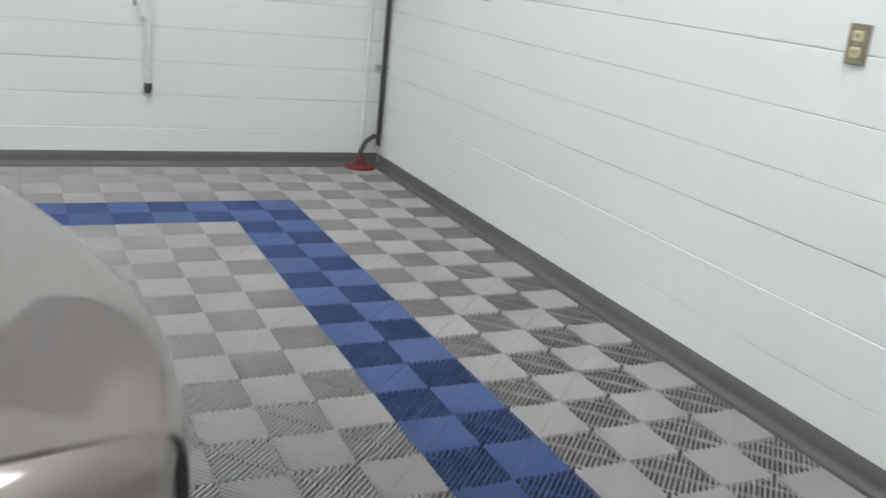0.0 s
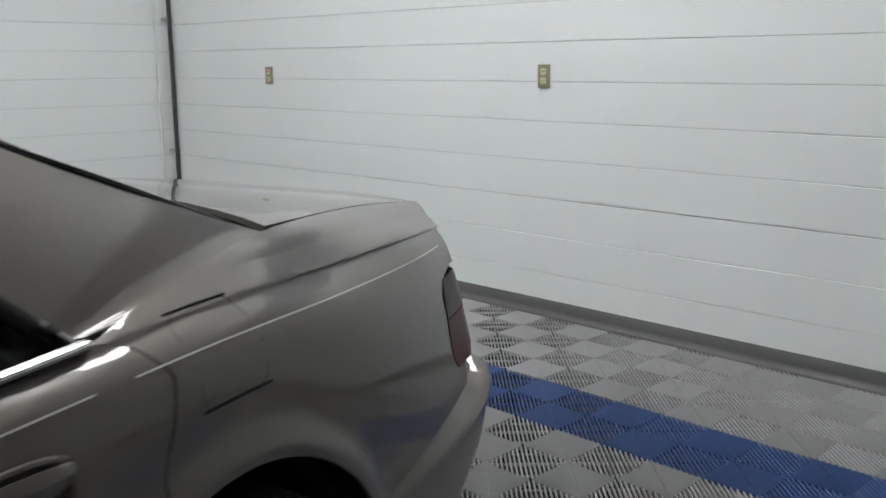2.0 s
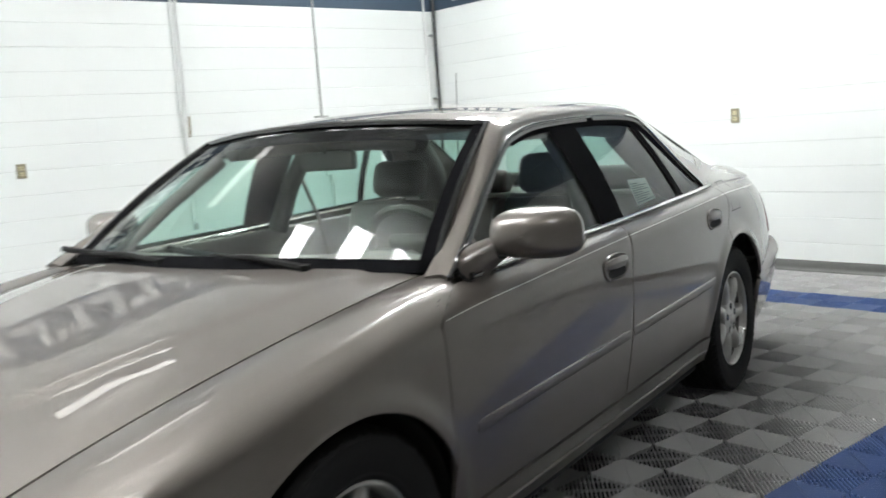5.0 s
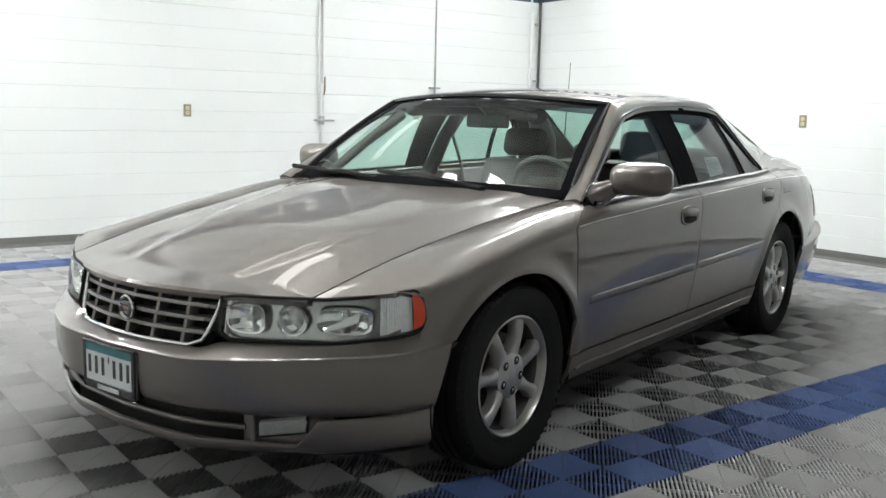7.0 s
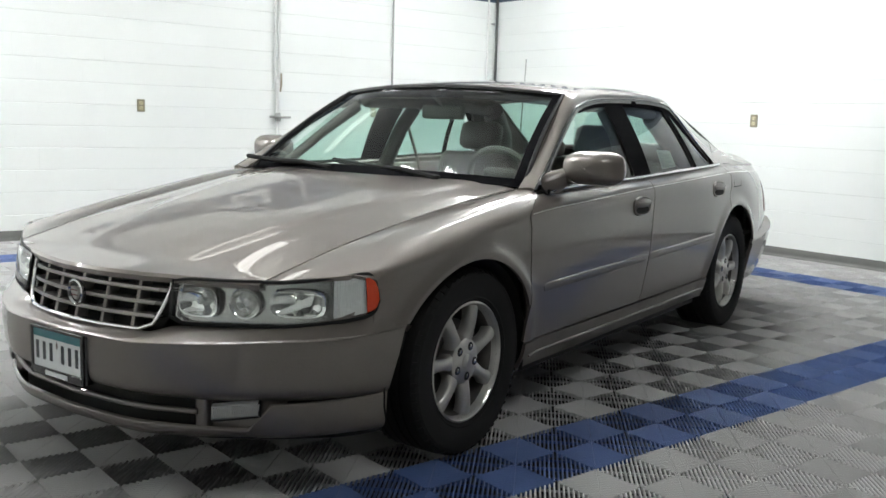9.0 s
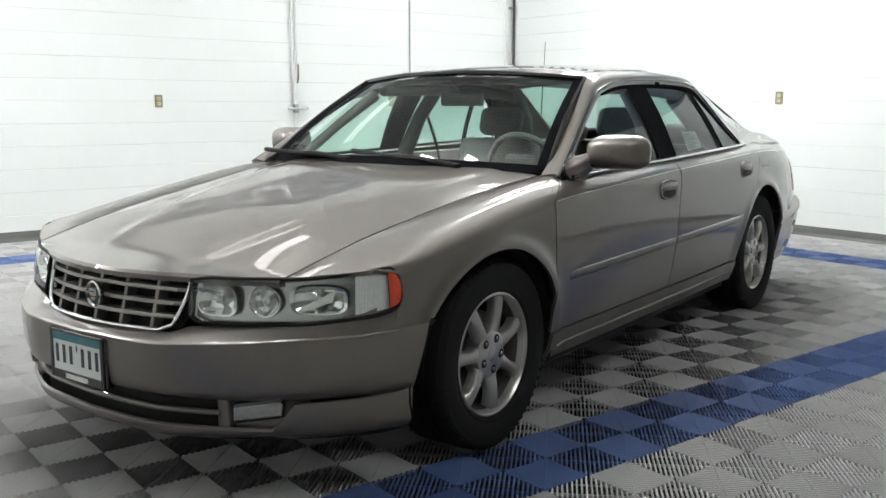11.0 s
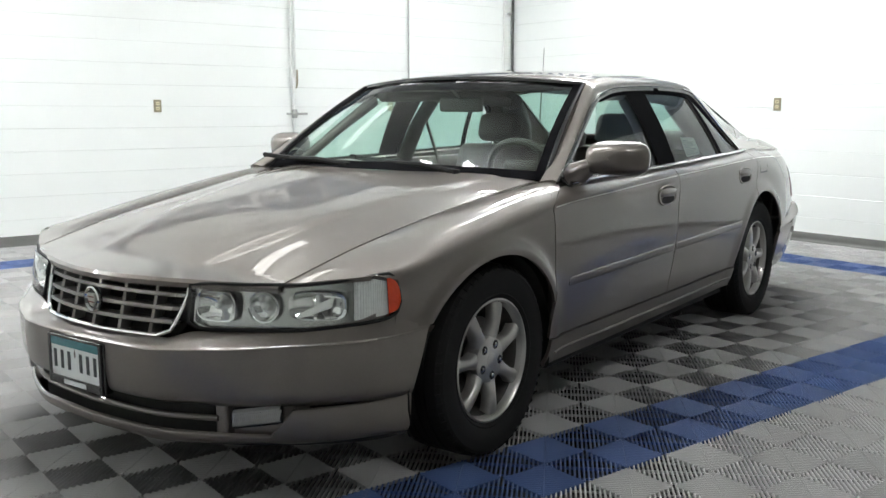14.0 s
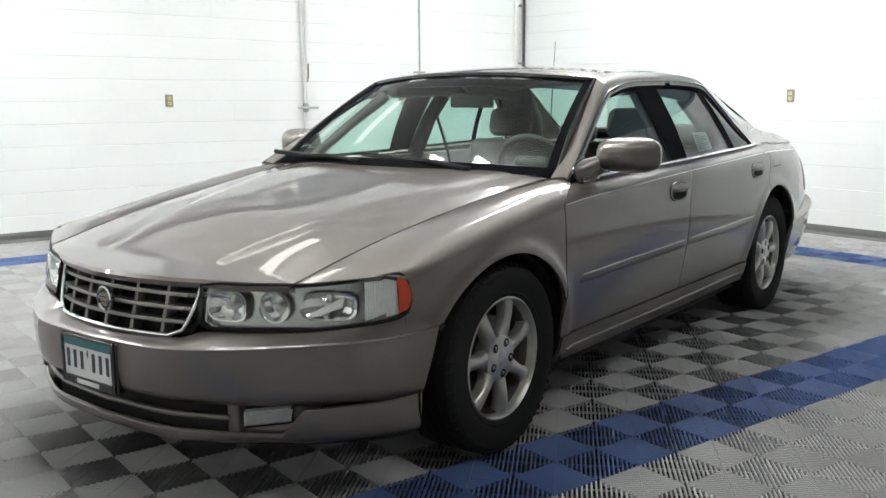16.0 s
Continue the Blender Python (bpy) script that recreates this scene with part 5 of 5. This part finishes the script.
# ---- wheels: tyre with tread grooves, seven-spoke alloy, lug nuts, disc
def wheel():
    w = new("wheel")
    tp = [(0.205, -0.085), (0.222, -0.100), (0.262, -0.117), (0.305, -0.119), (0.330, -0.110), (0.340, -0.096)]
    for y in (-0.06, -0.02, 0.02, 0.06):
        tp += [(0.3435, y - 0.012), (0.3355, y - 0.009), (0.3355, y - 0.003), (0.3435, y)]
    tp += [(0.340, 0.096), (0.330, 0.110), (0.318, 0.1165), (0.312, 0.1160), (0.300, 0.1185), (0.262, 0.117), (0.240, 0.1105), (0.236, 0.112), (0.222, 0.103), (0.208, 0.092)]
    part("tyre", bm_revolve(bmesh.new(), tp, "Y", 72), M_RUBBER, w, "black worn road tyre", smooth=25)
    bm = bmesh.new()
    for k in range(60):
        t = 2 * math.pi * k / 60
        for sgn in (1, -1):
            c = Vector((math.cos(t), 0, math.sin(t)))
            d = Vector((-math.sin(t), 0, math.cos(t)))
            p0 = c * 0.339 + Vector((0, sgn * 0.099, 0))
            p1 = c * 0.326 + Vector((0, sgn * 0.114, 0))
            vs = [bm.verts.new(p + d * e) for p, e in ((p0, -.006), (p0, .006), (p1, .006), (p1, -.006))]
            vo = [bm.verts.new(v.co + c * 0.0022 + Vector((0, sgn * 0.0022, 0))) for v in vs]
            bm.faces.new(vo if sgn > 0 else vo[::-1])
            for i in range(4):
                bm.faces.new((vs[i], vs[(i + 1) % 4], vo[(i + 1) % 4], vo[i]))
    bmesh.ops.recalc_face_normals(bm, faces=bm.faces)
    part("tread", bm, M_RUBBER, w)["kind"] = "stuff"
    rim = part("rim", bm_revolve(bmesh.new(), [(0.223, 0.098), (0.2215, 0.104), (0.216, 0.106), (0.211, 0.101), (0.207, 0.088), (0.203, 0.072)], "Y", 64), M_ALLOY, w, "silver alloy rim with seven spokes", smooth=40)
    part("rim_barrel", bm_revolve(bmesh.new(), [(0.203, 0.0725), (0.195, 0.05), (0.190, -0.02), (0.188, -0.09), (0.20, -0.10)], "Y", 48), M_DISC, rim, smooth=40)
    bm = bmesh.new()
    for k in range(7):
        t = 2 * math.pi * k / 7 + 0.22
        c, s_ = math.cos(t), math.sin(t)
        Rr = []
        for u in np.linspace(0, 1, 10):
            r = 0.070 + (0.208 - 0.070) * u
            hw = 0.034 - 0.012 * math.sin(math.pi * min(u * 1.1, 1)) - 0.006 * u
            yy = 0.086 + 0.012 * math.sin(math.pi * u * 0.9) - 0.004 * u
            row = []
            for (a, dy) in ((-1, -0.045), (-1, -0.010), (-0.72, -0.001), (0, 0.0025), (0.72, -0.001), (1, -0.010), (1, -0.045)):
                e = a * hw
                row.append((r * c - e * s_, yy + dy, r * s_ + e * c))
            Rr.append(row)
        bm_grid(bm, Rr)
    bmesh.ops.recalc_face_normals(bm, faces=bm.faces)
    part("spokes", bm, M_ALLOY, rim, smooth=50)
    part("hub", bm_revolve(bmesh.new(), [(0.0, 0.095), (0.028, 0.095), (0.034, 0.094), (0.074, 0.093), (0.083, 0.088), (0.086, 0.078), (0.086, 0.03), (0.0, 0.03)], "Y", 32), M_ALLOY, rim, smooth=35)
    part("centre_cap", bm_revolve(bmesh.new(), [(0.0, 0.1005), (0.022, 0.0995), (0.027, 0.096), (0.027, 0.090), (0, 0.090)], "Y", 20), M_ALLOY, rim, smooth=50)
    for k in range(5):
        t = 2 * math.pi * k / 5 - math.pi / 2
        c = (0.0575 * math.cos(t), 0, 0.0575 * math.sin(t))
        part("lug_socket", bm_revolve(bmesh.new(), [(0.0, 0.0945), (0.0125, 0.0945), (0.0150, 0.0950), (0.0165, 0.0935), (0.0165, 0.09), (0, 0.09)], "Y", 14, c), M_BLACK, rim)
        part("lug_nut", bm_revolve(bmesh.new(), [(0.0, 0.0985), (0.006, 0.0980), (0.0085, 0.096), (0.0085, 0.09), (0, 0.09)], "Y", 6, c), M_CHROME, rim)
    part("brake_disc", bm_revolve(bmesh.new(), [(0.0, 0.02), (0.145, 0.02), (0.148, 0.016), (0.148, -0.008), (0.0, -0.008)], "Y", 40), M_DISC, w)
    part("brake_caliper", box(-0.16, -0.08, -0.02, 0.035, -0.07, 0.07, 0.012), M_DISC, w)
    return w


w0 = wheel()
w0.parent = CAR
w0.matrix_basis = pose(WB, 0.795, Z_HUB + 0.006, 0, 8, 0)
for (x, s, a) in ((-WB, 1, 40), (WB, -1, 75), (-WB, -1, 20)):
    c = copy_thing(w0, pose(x, s * 0.795, Z_HUB + 0.006, 0, a, 0) if s > 0 else pose(x, s * 0.795, Z_HUB + 0.006, 0, a, 180))
    c.parent = CAR

# wheel wells and underside
for hub in (ARCH_F, -WB):
    for s in (1, -1):
        bm = bmesh.new()
        Rr = []
        for t in np.linspace(-0.25, math.pi + 0.25, 26):
            c_, ar_, af_, h_ = ARCH[hub > 0]
            x, z = c_ + ((af_ if math.cos(t) > 0 else ar_) + 0.004) * math.cos(t), Z_HUB + (h_ + 0.004) * math.sin(t)
            yo = 0.85 if x < -WB - 0.1 else 0.895 if hub < 0 else 0.91
            Rr.append([(x, s * yo, z), (x, s * 0.75, z + 0.01), (x, s * 0.55, z)])
        bm_grid(bm, Rr, flip=s > 0)
        part("wheel_well", bm, M_DARK, CAR, smooth=True)
bm = bmesh.new()
bm_box(bm, -2.38, 2.2, -0.55, 0.55, 0.19, 0.33, 0.01)
bm_box(bm, -0.98, 0.98, -0.86, 0.86, 0.20, 0.32, 0.01)
bm_box(bm, 1.86, 2.15, -0.6, 0.6, 0.2, 0.32, 0.01)
bm_box(bm, -2.35, -1.86, -0.78, 0.78, 0.26, 0.5, 0.01)
part("underbody", bm, M_DARK, CAR)
part("engine_bay_wall", box(0.98, 1.02, -0.86, 0.86, 0.32, 0.90), M_DARK, CAR)
part("trunk_floor", box(-2.36, -1.55, -0.60, 0.60, 0.5, 0.96), M_DARK, CAR)

# ---- cabin
def soft_box(x0, x1, y0, y1, z0, z1, r=0.05):
    return box(x0, x1, y0, y1, z0, z1, r, 4)


def tilt_box(x0, x1, y0, y1, z0, z1, r, pivot, deg):
    bm = soft_box(x0, x1, y0, y1, z0, z1, r)
    bmesh.ops.rotate(bm, verts=bm.verts, cent=pivot, matrix=Matrix.Rotation(radians(deg), 3, "Y"))
    return bm


for s in (1, -1):
    y0, y1 = min(s * .13, s * .65), max(s * .13, s * .65)
    seat = part("front_seat", soft_box(-0.42, 0.12, y0, y1, 0.34, 0.56, 0.06), M_LEATHER, CAR, "taupe leather bucket seat", smooth=60)
    part("seat_back", tilt_box(-0.52, -0.36, y0, y1, 0.46, 1.04, 0.06, (-.42, 0, .5), -18), M_LEATHER, seat, smooth=60)
    part("headrest", tilt_box(-0.50, -0.39, (y0 + y1) / 2 - .14, (y0 + y1) / 2 + .14, 1.055, 1.225, 0.05, (-.42, 0, .5), -15), M_LEATHER, seat, smooth=60)
    rs = part("rear_seat", soft_box(-1.15, -0.68, min(s * .02, s * .66), max(s * .02, s * .66), 0.38, 0.56, 0.06), M_LEATHER, CAR, "taupe leather rear bench half", smooth=60)
    part("seat_back", tilt_box(-1.30, -1.14, min(s * .02, s * .66), max(s * .02, s * .66), 0.46, 1.00, 0.06, (-1.2, 0, .5), -20), M_LEATHER, rs, smooth=60)
    part("headrest", tilt_box(-1.28, -1.17, s * .36 - .13, s * .36 + .13, 1.0, 1.12, 0.045, (-1.2, 0, .5), -16), M_LEATHER, rs, smooth=60)
    part("door_trim", box(-1.18, 0.95, min(s * .80, s * .855), max(s * .80, s * .855), 0.34, 0.935, 0.02), M_TRIM, CAR, "taupe inner door trim", smooth=30)
    part("pillar_trim", tube([(-0.17, s * .775, .93), (-0.20, s * .69, 1.14), (-0.22, s * .60, 1.275)], [0.045, 0.04, 0.04], 10), M_DASH, CAR, smooth=True)
    part("screen_pillar_trim", tube([(0.80, s * .712, .92), (0.52, s * .655, 1.115), (0.30, s * .60, 1.262)], [0.024, 0.024, 0.03], 10), M_TRIM, CAR, smooth=True)
    part("rear_pillar_trim", tube([(-1.32, s * .69, .985), (-1.17, s * .61, 1.12), (-0.98, s * .54, 1.265)], [0.085, 0.085, 0.065], 10), M_DASH, CAR, smooth=True)
    part("headliner_rail", tube([(0.26, s * .575, 1.285), (-0.2, s * .585, 1.30), (-0.62, s * .575, 1.29), (-0.95, s * .55, 1.262)], [0.03, 0.038, 0.038, 0.03], 10), M_TRIM, CAR, "padded edge of the headliner", smooth=True)
    part("seat_back_panel", tilt_box(-0.535, -0.50, y0 + .03, y1 - .03, 0.47, 1.00, 0.015, (-.42, 0, .5), -18), M_DASH, seat, "dark plastic back of the seat", smooth=60)
    part("seat_belt", tube([(-0.22, s * .66, 1.18), (-0.30, s * .63, 0.95), (-0.33, s * .58, 0.6)], 0.010, 6), M_TRIM, CAR, "taupe seat belt", smooth=True)
D = np.array([[(0.93 - 0.10 * v * v, 0.78 * v, 0.925), (0.72, 0.79 * v, 0.945), (0.58, 0.79 * v, 0.935 + 0.02 * math.exp(-((v - .48) / .2) ** 2)), (0.50, 0.79 * v, 0.90), (0.47, 0.79 * v, 0.80), (0.52, 0.79 * v, 0.55)] for v in np.linspace(-1, 1, 25)])
D2 = np.array([curve(row, 16) for row in D])
skin(D2, M_TRIM, "dashboard", both=False, depth=0, out=(0, 0, 1), label="taupe padded dashboard", smooth=50)
sw = bmesh.new()
ctr, tiltm = Vector((0.38, 0.385, 0.905)), Matrix.Rotation(radians(-66), 3, "Y")
ringp = [ctr + tiltm @ Vector((0.187 * math.cos(t), 0.187 * math.sin(t), 0)) for t in np.linspace(0, 2 * math.pi, 41)]
bm_tube(sw, ringp, 0.0155, 8, False)
wheel_s = part("steering_wheel", sw, M_DASH, CAR, "taupe leather steering wheel", smooth=True)
hubm = bmesh.new()
bm_box(hubm, -0.09, 0.09, -0.095, 0.095, -0.03, 0.02, 0.03, 3)
bm_box(hubm, -0.03, 0.03, -0.18, 0.18, -0.012, 0.008, 0.006)
bmesh.ops.transform(hubm, matrix=Matrix.Translation(ctr) @ tiltm.to_4x4(), verts=hubm.verts)
part("wheel_hub", hubm, M_DASH, wheel_s, smooth=50)
part("steering_column", tube([tuple(ctr + tiltm @ Vector((0, 0, -0.02))), (0.55, 0.385, 0.83)], 0.045, 10), M_DASH, wheel_s, smooth=True)
part("centre_console", soft_box(-0.35, 0.5, -0.11, 0.11, 0.32, 0.60, 0.03), M_TRIM, CAR, smooth=50)
part("parcel_shelf", box(-1.72, -1.28, -0.64, 0.64, 0.955, 0.975, 0.004), M_TRIM, CAR)
part("cabin_floor", box(-1.3, 1.0, -0.80, 0.80, 0.315, 0.345), M_DASH, CAR)
hl = RP[2:-2, 2:-2].copy()
hl[:, :, 2] -= 0.045
skin(hl, M_TRIM, "headliner", both=False, depth=0, out=(0, 0, -1), label="taupe cloth headliner")
rv = part("rear_view_mirror", soft_box(0.335, 0.365, -0.125, 0.125, 1.205, 1.275, 0.014), M_DASH, CAR, "dark cabin mirror", smooth=50)
part("mirror_stalk", tube([(0.36, 0, 1.27), (0.45, 0, 1.325)], 0.008, 6), M_DASH, rv)
for s in (1, -1):
    part("sun_visor", box(0.17, 0.36, min(s * .12, s * .52), max(s * .12, s * .52), 1.308, 1.322, 0.005), M_TRIM, CAR)
# paper form taped inside the left rear door glass
bm = bmesh.new()
a, b, c_, d_ = (-0.455, .836, .980), (-0.645, .834, .990), (-0.662, .788, 1.072), (-0.470, .790, 1.078)
bm.faces.new([bm.verts.new(p) for p in (a, b, c_, d_)])
bmesh.ops.solidify(bm, geom=bm.faces, thickness=0.001)
paper = part("window_sheet", bm, M_PAPER, CAR, "printed white form taped inside the rear door glass")
for k in range(9):
    f = 0.1 + 0.09 * k
    ln = (0.95, 0.6, 0.85, 0.9, 0.5, 0.92, 0.75, 0.88, 0.4)[k]
    A_ = Vector(a).lerp(Vector(d_), f)
    B_ = Vector(b).lerp(Vector(c_), f)
    p0, p1 = A_.lerp(B_, 0.06), A_.lerp(B_, 0.06 + 0.88 * ln)
    part("print_bar", tube([p0 + Vector((0, 0.0012, 0)), p1 + Vector((0, 0.0012, 0))], 0.0022, 4), M_INK, paper)

# ------------------------------------------------------------ pieces of the walls and the floor
COURSE, BLOCK, Z0 = 0.2032, 0.4064, 0.024


def block_mesh(name, mat, w=BLOCK):
    """Front face of a painted block with softened edges, in the plane y = 0, facing -y."""
    d, h = 0.0065, COURSE
    V = []
    for (ex, ez, y) in ((0.0, 0.0007, d), (0.0, 0.0016, 0.0014), (0.0001, 0.0040, 0.0)):
        V += [(x, y, z) for x, z in ((ex, ez), (w - ex, ez), (w - ex, h - ez), (ex, h - ez))]
    Fs = [(8, 9, 10, 11)]
    for k in range(4):
        n = (k + 1) % 4
        Fs += [(k, n, 4 + n, 4 + k), (4 + k, 4 + n, 8 + n, 8 + k)]
    me = bpy.data.meshes.new(name)
    me.from_pydata(V, [], Fs)
    me.materials.append(mat)
    return me


def lay_blocks(wall, length, m, near, rnd):
    """Running bond over a wall; the stretch named by near becomes single blocks, the rest one mesh."""
    white, slate = block_mesh("block", M_WALL), block_mesh("block", M_BAND)
    V0 = np.array([v.co[:] for v in white.vertices])
    F0 = [tuple(p.vertices) for p in white.polygons]
    rest = {False: ([], []), True: ([], [])}
    for k in range(int((CEIL - Z0) / COURSE) + 1):
        z = Z0 + (k - 0) * COURSE if k else Z0
        x = -(BLOCK / 2 if k % 2 else 0.0) - 0.1
        band = 13 <= k <= 15
        row_gap = rnd.choice((0.0, 0.0, 0.0, 0.0006))
        row_tilt = rnd.uniform(-0.55, 0.55)
        row_dep = rnd.uniform(-0.0012, 0.0012)
        while x < length:
            dep = (0.0006 if rnd.random() < 0.05 else 0.0) + row_dep
            tilt = row_tilt + rnd.uniform(-0.05, 0.05)
            gap = rnd.choice((0.0, 0.0, 0.0, 0.0, 0.0008, 0.0018)) + row_gap
            mm = m @ pose(x, dep - 0.002, z, tilt * 0.6, 0, 0) @ Matrix.Diagonal((1, 1, 1 - gap / COURSE, 1))
            if near(x, k):
                ob = new("block", slate if band else white)
                ob.parent = wall
                ob.matrix_basis = mm
            else:
                Vs, Fs = rest[band]
                base = len(Vs)
                M3 = np.array(mm)
                Vs.extend(map(tuple, V0 @ M3[:3, :3].T + M3[:3, 3]))
                Fs.extend(tuple(base + i for i in f) for f in F0)
            x += BLOCK
    for band, mat in ((False, M_WALL), (True, M_BAND)):
        me = bpy.data.meshes.new("further_blocks")
        me.from_pydata(*[rest[band][0], [], rest[band][1]])
        ob = part_mesh("further_blocks", me, mat, wall)
        ob["kind"] = "stuff"


rnd = random.Random(5)
lay_blocks(wall_back, Y_PASS - Y_DRIVE, pose(X_BACK, Y_PASS, 0, 0, 0, -90), lambda x, k: 0 <= x < 8.6 and k < 14, rnd)
lay_blocks(wall_pass, X_BACK - X_FRONT, pose(X_FRONT, Y_PASS, 0), lambda x, k: 1.8 <= x < 10.2 and k < 14, rnd)


def rib_square(flip):
    """Ribs at 45 degrees over one square, cut to its edges, with a low cross rib."""
    V, Fs = [], []
    s2 = math.sqrt(2)
    n = 18
    pitch = Q * s2 / n
    top, bot = 0.0, -0.018
    slit = 0.0008            # half the break in the middle of every rib

    def clip(poly, nx, ny, c):
        out = []
        for a, b in zip(poly, poly[1:] + poly[:1]):
            da, db = a[0] * nx + a[1] * ny - c, b[0] * nx + b[1] * ny - c
            if da <= 0:
                out.append(a)
            if da * db < 0:
                f = da / (da - db)
                out.append((a[0] + (b[0] - a[0]) * f, a[1] + (b[1] - a[1]) * f))
        return out

    def bar(o0, o1, a0, a1, along, t):
        """One level of a bar across the square, as a ring of vertices."""
        px, py = (1 / s2, 1 / s2)
        qx, qy = (-1 / s2, 1 / s2)
        if not along:
            px, py, qx, qy = qx, qy, px, py
        c = Q / 2
        poly = [(c + px * a + qx * o, c + py * a + qy * o) for a, o in ((a0, o0), (a1, o0), (a1, o1), (a0, o1))]
        e = 0.0005
        for nx, ny, cc in ((-1, 0, -e), (1, 0, Q - e), (0, -1, -e), (0, 1, Q - e)):
            poly = clip(poly, nx, ny, cc)
            if len(poly) < 3:
                return None
        if flip:
            poly = [(Q - x, y) for x, y in poly][::-1]
        area = sum(a[0] * b[1] - b[0] * a[1] for a, b in zip(poly, poly[1:] + poly[:1]))
        if area < 0:
            poly = poly[::-1]
        return [V.append((x, y, t)) or len(V) - 1 for x, y in poly]

    def loft(a, b):
        """Walls between two rings of the same bar."""
        if not a or not b or len(a) != len(b):
            return
        k = len(a)
        Fs.extend((a[(i + 1) % k], a[i], b[i], b[(i + 1) % k]) for i in range(k))
    for i in range(n):
        o = -Q * s2 / 2 + (i + 0.5) * pitch
        for a0, a1 in ((-1, -slit), (slit, 1)):
            rings = [bar(o - pitch * w, o + pitch * w, a0, a1, True, z) for w, z in ((0.030, top), (0.100, top - 0.0012), (0.170, top - 0.0032), (0.240, top - 0.0058), (0.07, top - 0.0064), (0.07, bot))]
            if rings[0]:
                Fs.append(tuple(rings[0]))
            for a, b in zip(rings, rings[1:]):
                loft(a, b)
    for o, w, t in ((0.0, 0.0020, top - 0.008), (-0.0885, 0.0012, top - 0.012), (0.0885, 0.0012, top - 0.012)):
        a, b = bar(o - w, o + w, -1, 1, False, t), bar(o - w, o + w, -1, 1, False, bot)
        Fs.append(tuple(a))
        loft(a, b)
    return V, Fs


def tile_data():
    """One tile of two by two rib squares whose ribs turn by 90 degrees from square to square."""
    V, Fs = [], []
    for i in range(2):
        for j in range(2):
            v, f = rib_square((i + j) % 2 == 0)
            base = len(V)
            V.extend((x + i * Q, y + j * Q, z) for x, y, z in v)
            Fs.extend(tuple(base + k for k in q) for q in f)
    return V, Fs


TV, TF = tile_data()


def tile_mesh(mat):
    me = bpy.data.meshes.new("floor_tile")
    me.from_pydata(TV, [], TF)
    me.materials.append(mat)
    return me


def is_blue(i, j):
    side = (i == -1 and -15 <= j <= -1) or (j in (-1, -15) and i <= -1)
    return side


grey_tile, blue_tile = tile_mesh(M_TILE), tile_mesh(M_BLUE)
further = {False: [], True: []}
for i in range(-24, 2):
    for j in range(-24, 2):
        x, y, blue = i * 2 * Q, j * 2 * Q, is_blue(i, j)
        if -8.9 < x and -8.5 < y < -3.3:
            ob = new("floor_tile", blue_tile if blue else grey_tile)
            ob.parent = floor
            ob.location = (x, y, rnd.uniform(-0.0006, 0.0))
        else:
            further[blue].append((x, y, rnd.uniform(-0.0006, 0.0)))
TVn = np.array(TV)
for blue, mat in ((False, M_TILE), (True, M_BLUE)):
    n = len(TV)
    Vs = np.concatenate([TVn + np.array(o) for o in further[blue]])
    Fs = [tuple(k * n + a for a in f) for k in range(len(further[blue])) for f in TF]
    me = bpy.data.meshes.new("further_floor_tiles")
    me.from_pydata(Vs.tolist(), [], Fs)
    ob = part_mesh("further_floor_tiles", me, mat, floor)
    ob["kind"] = "stuff"
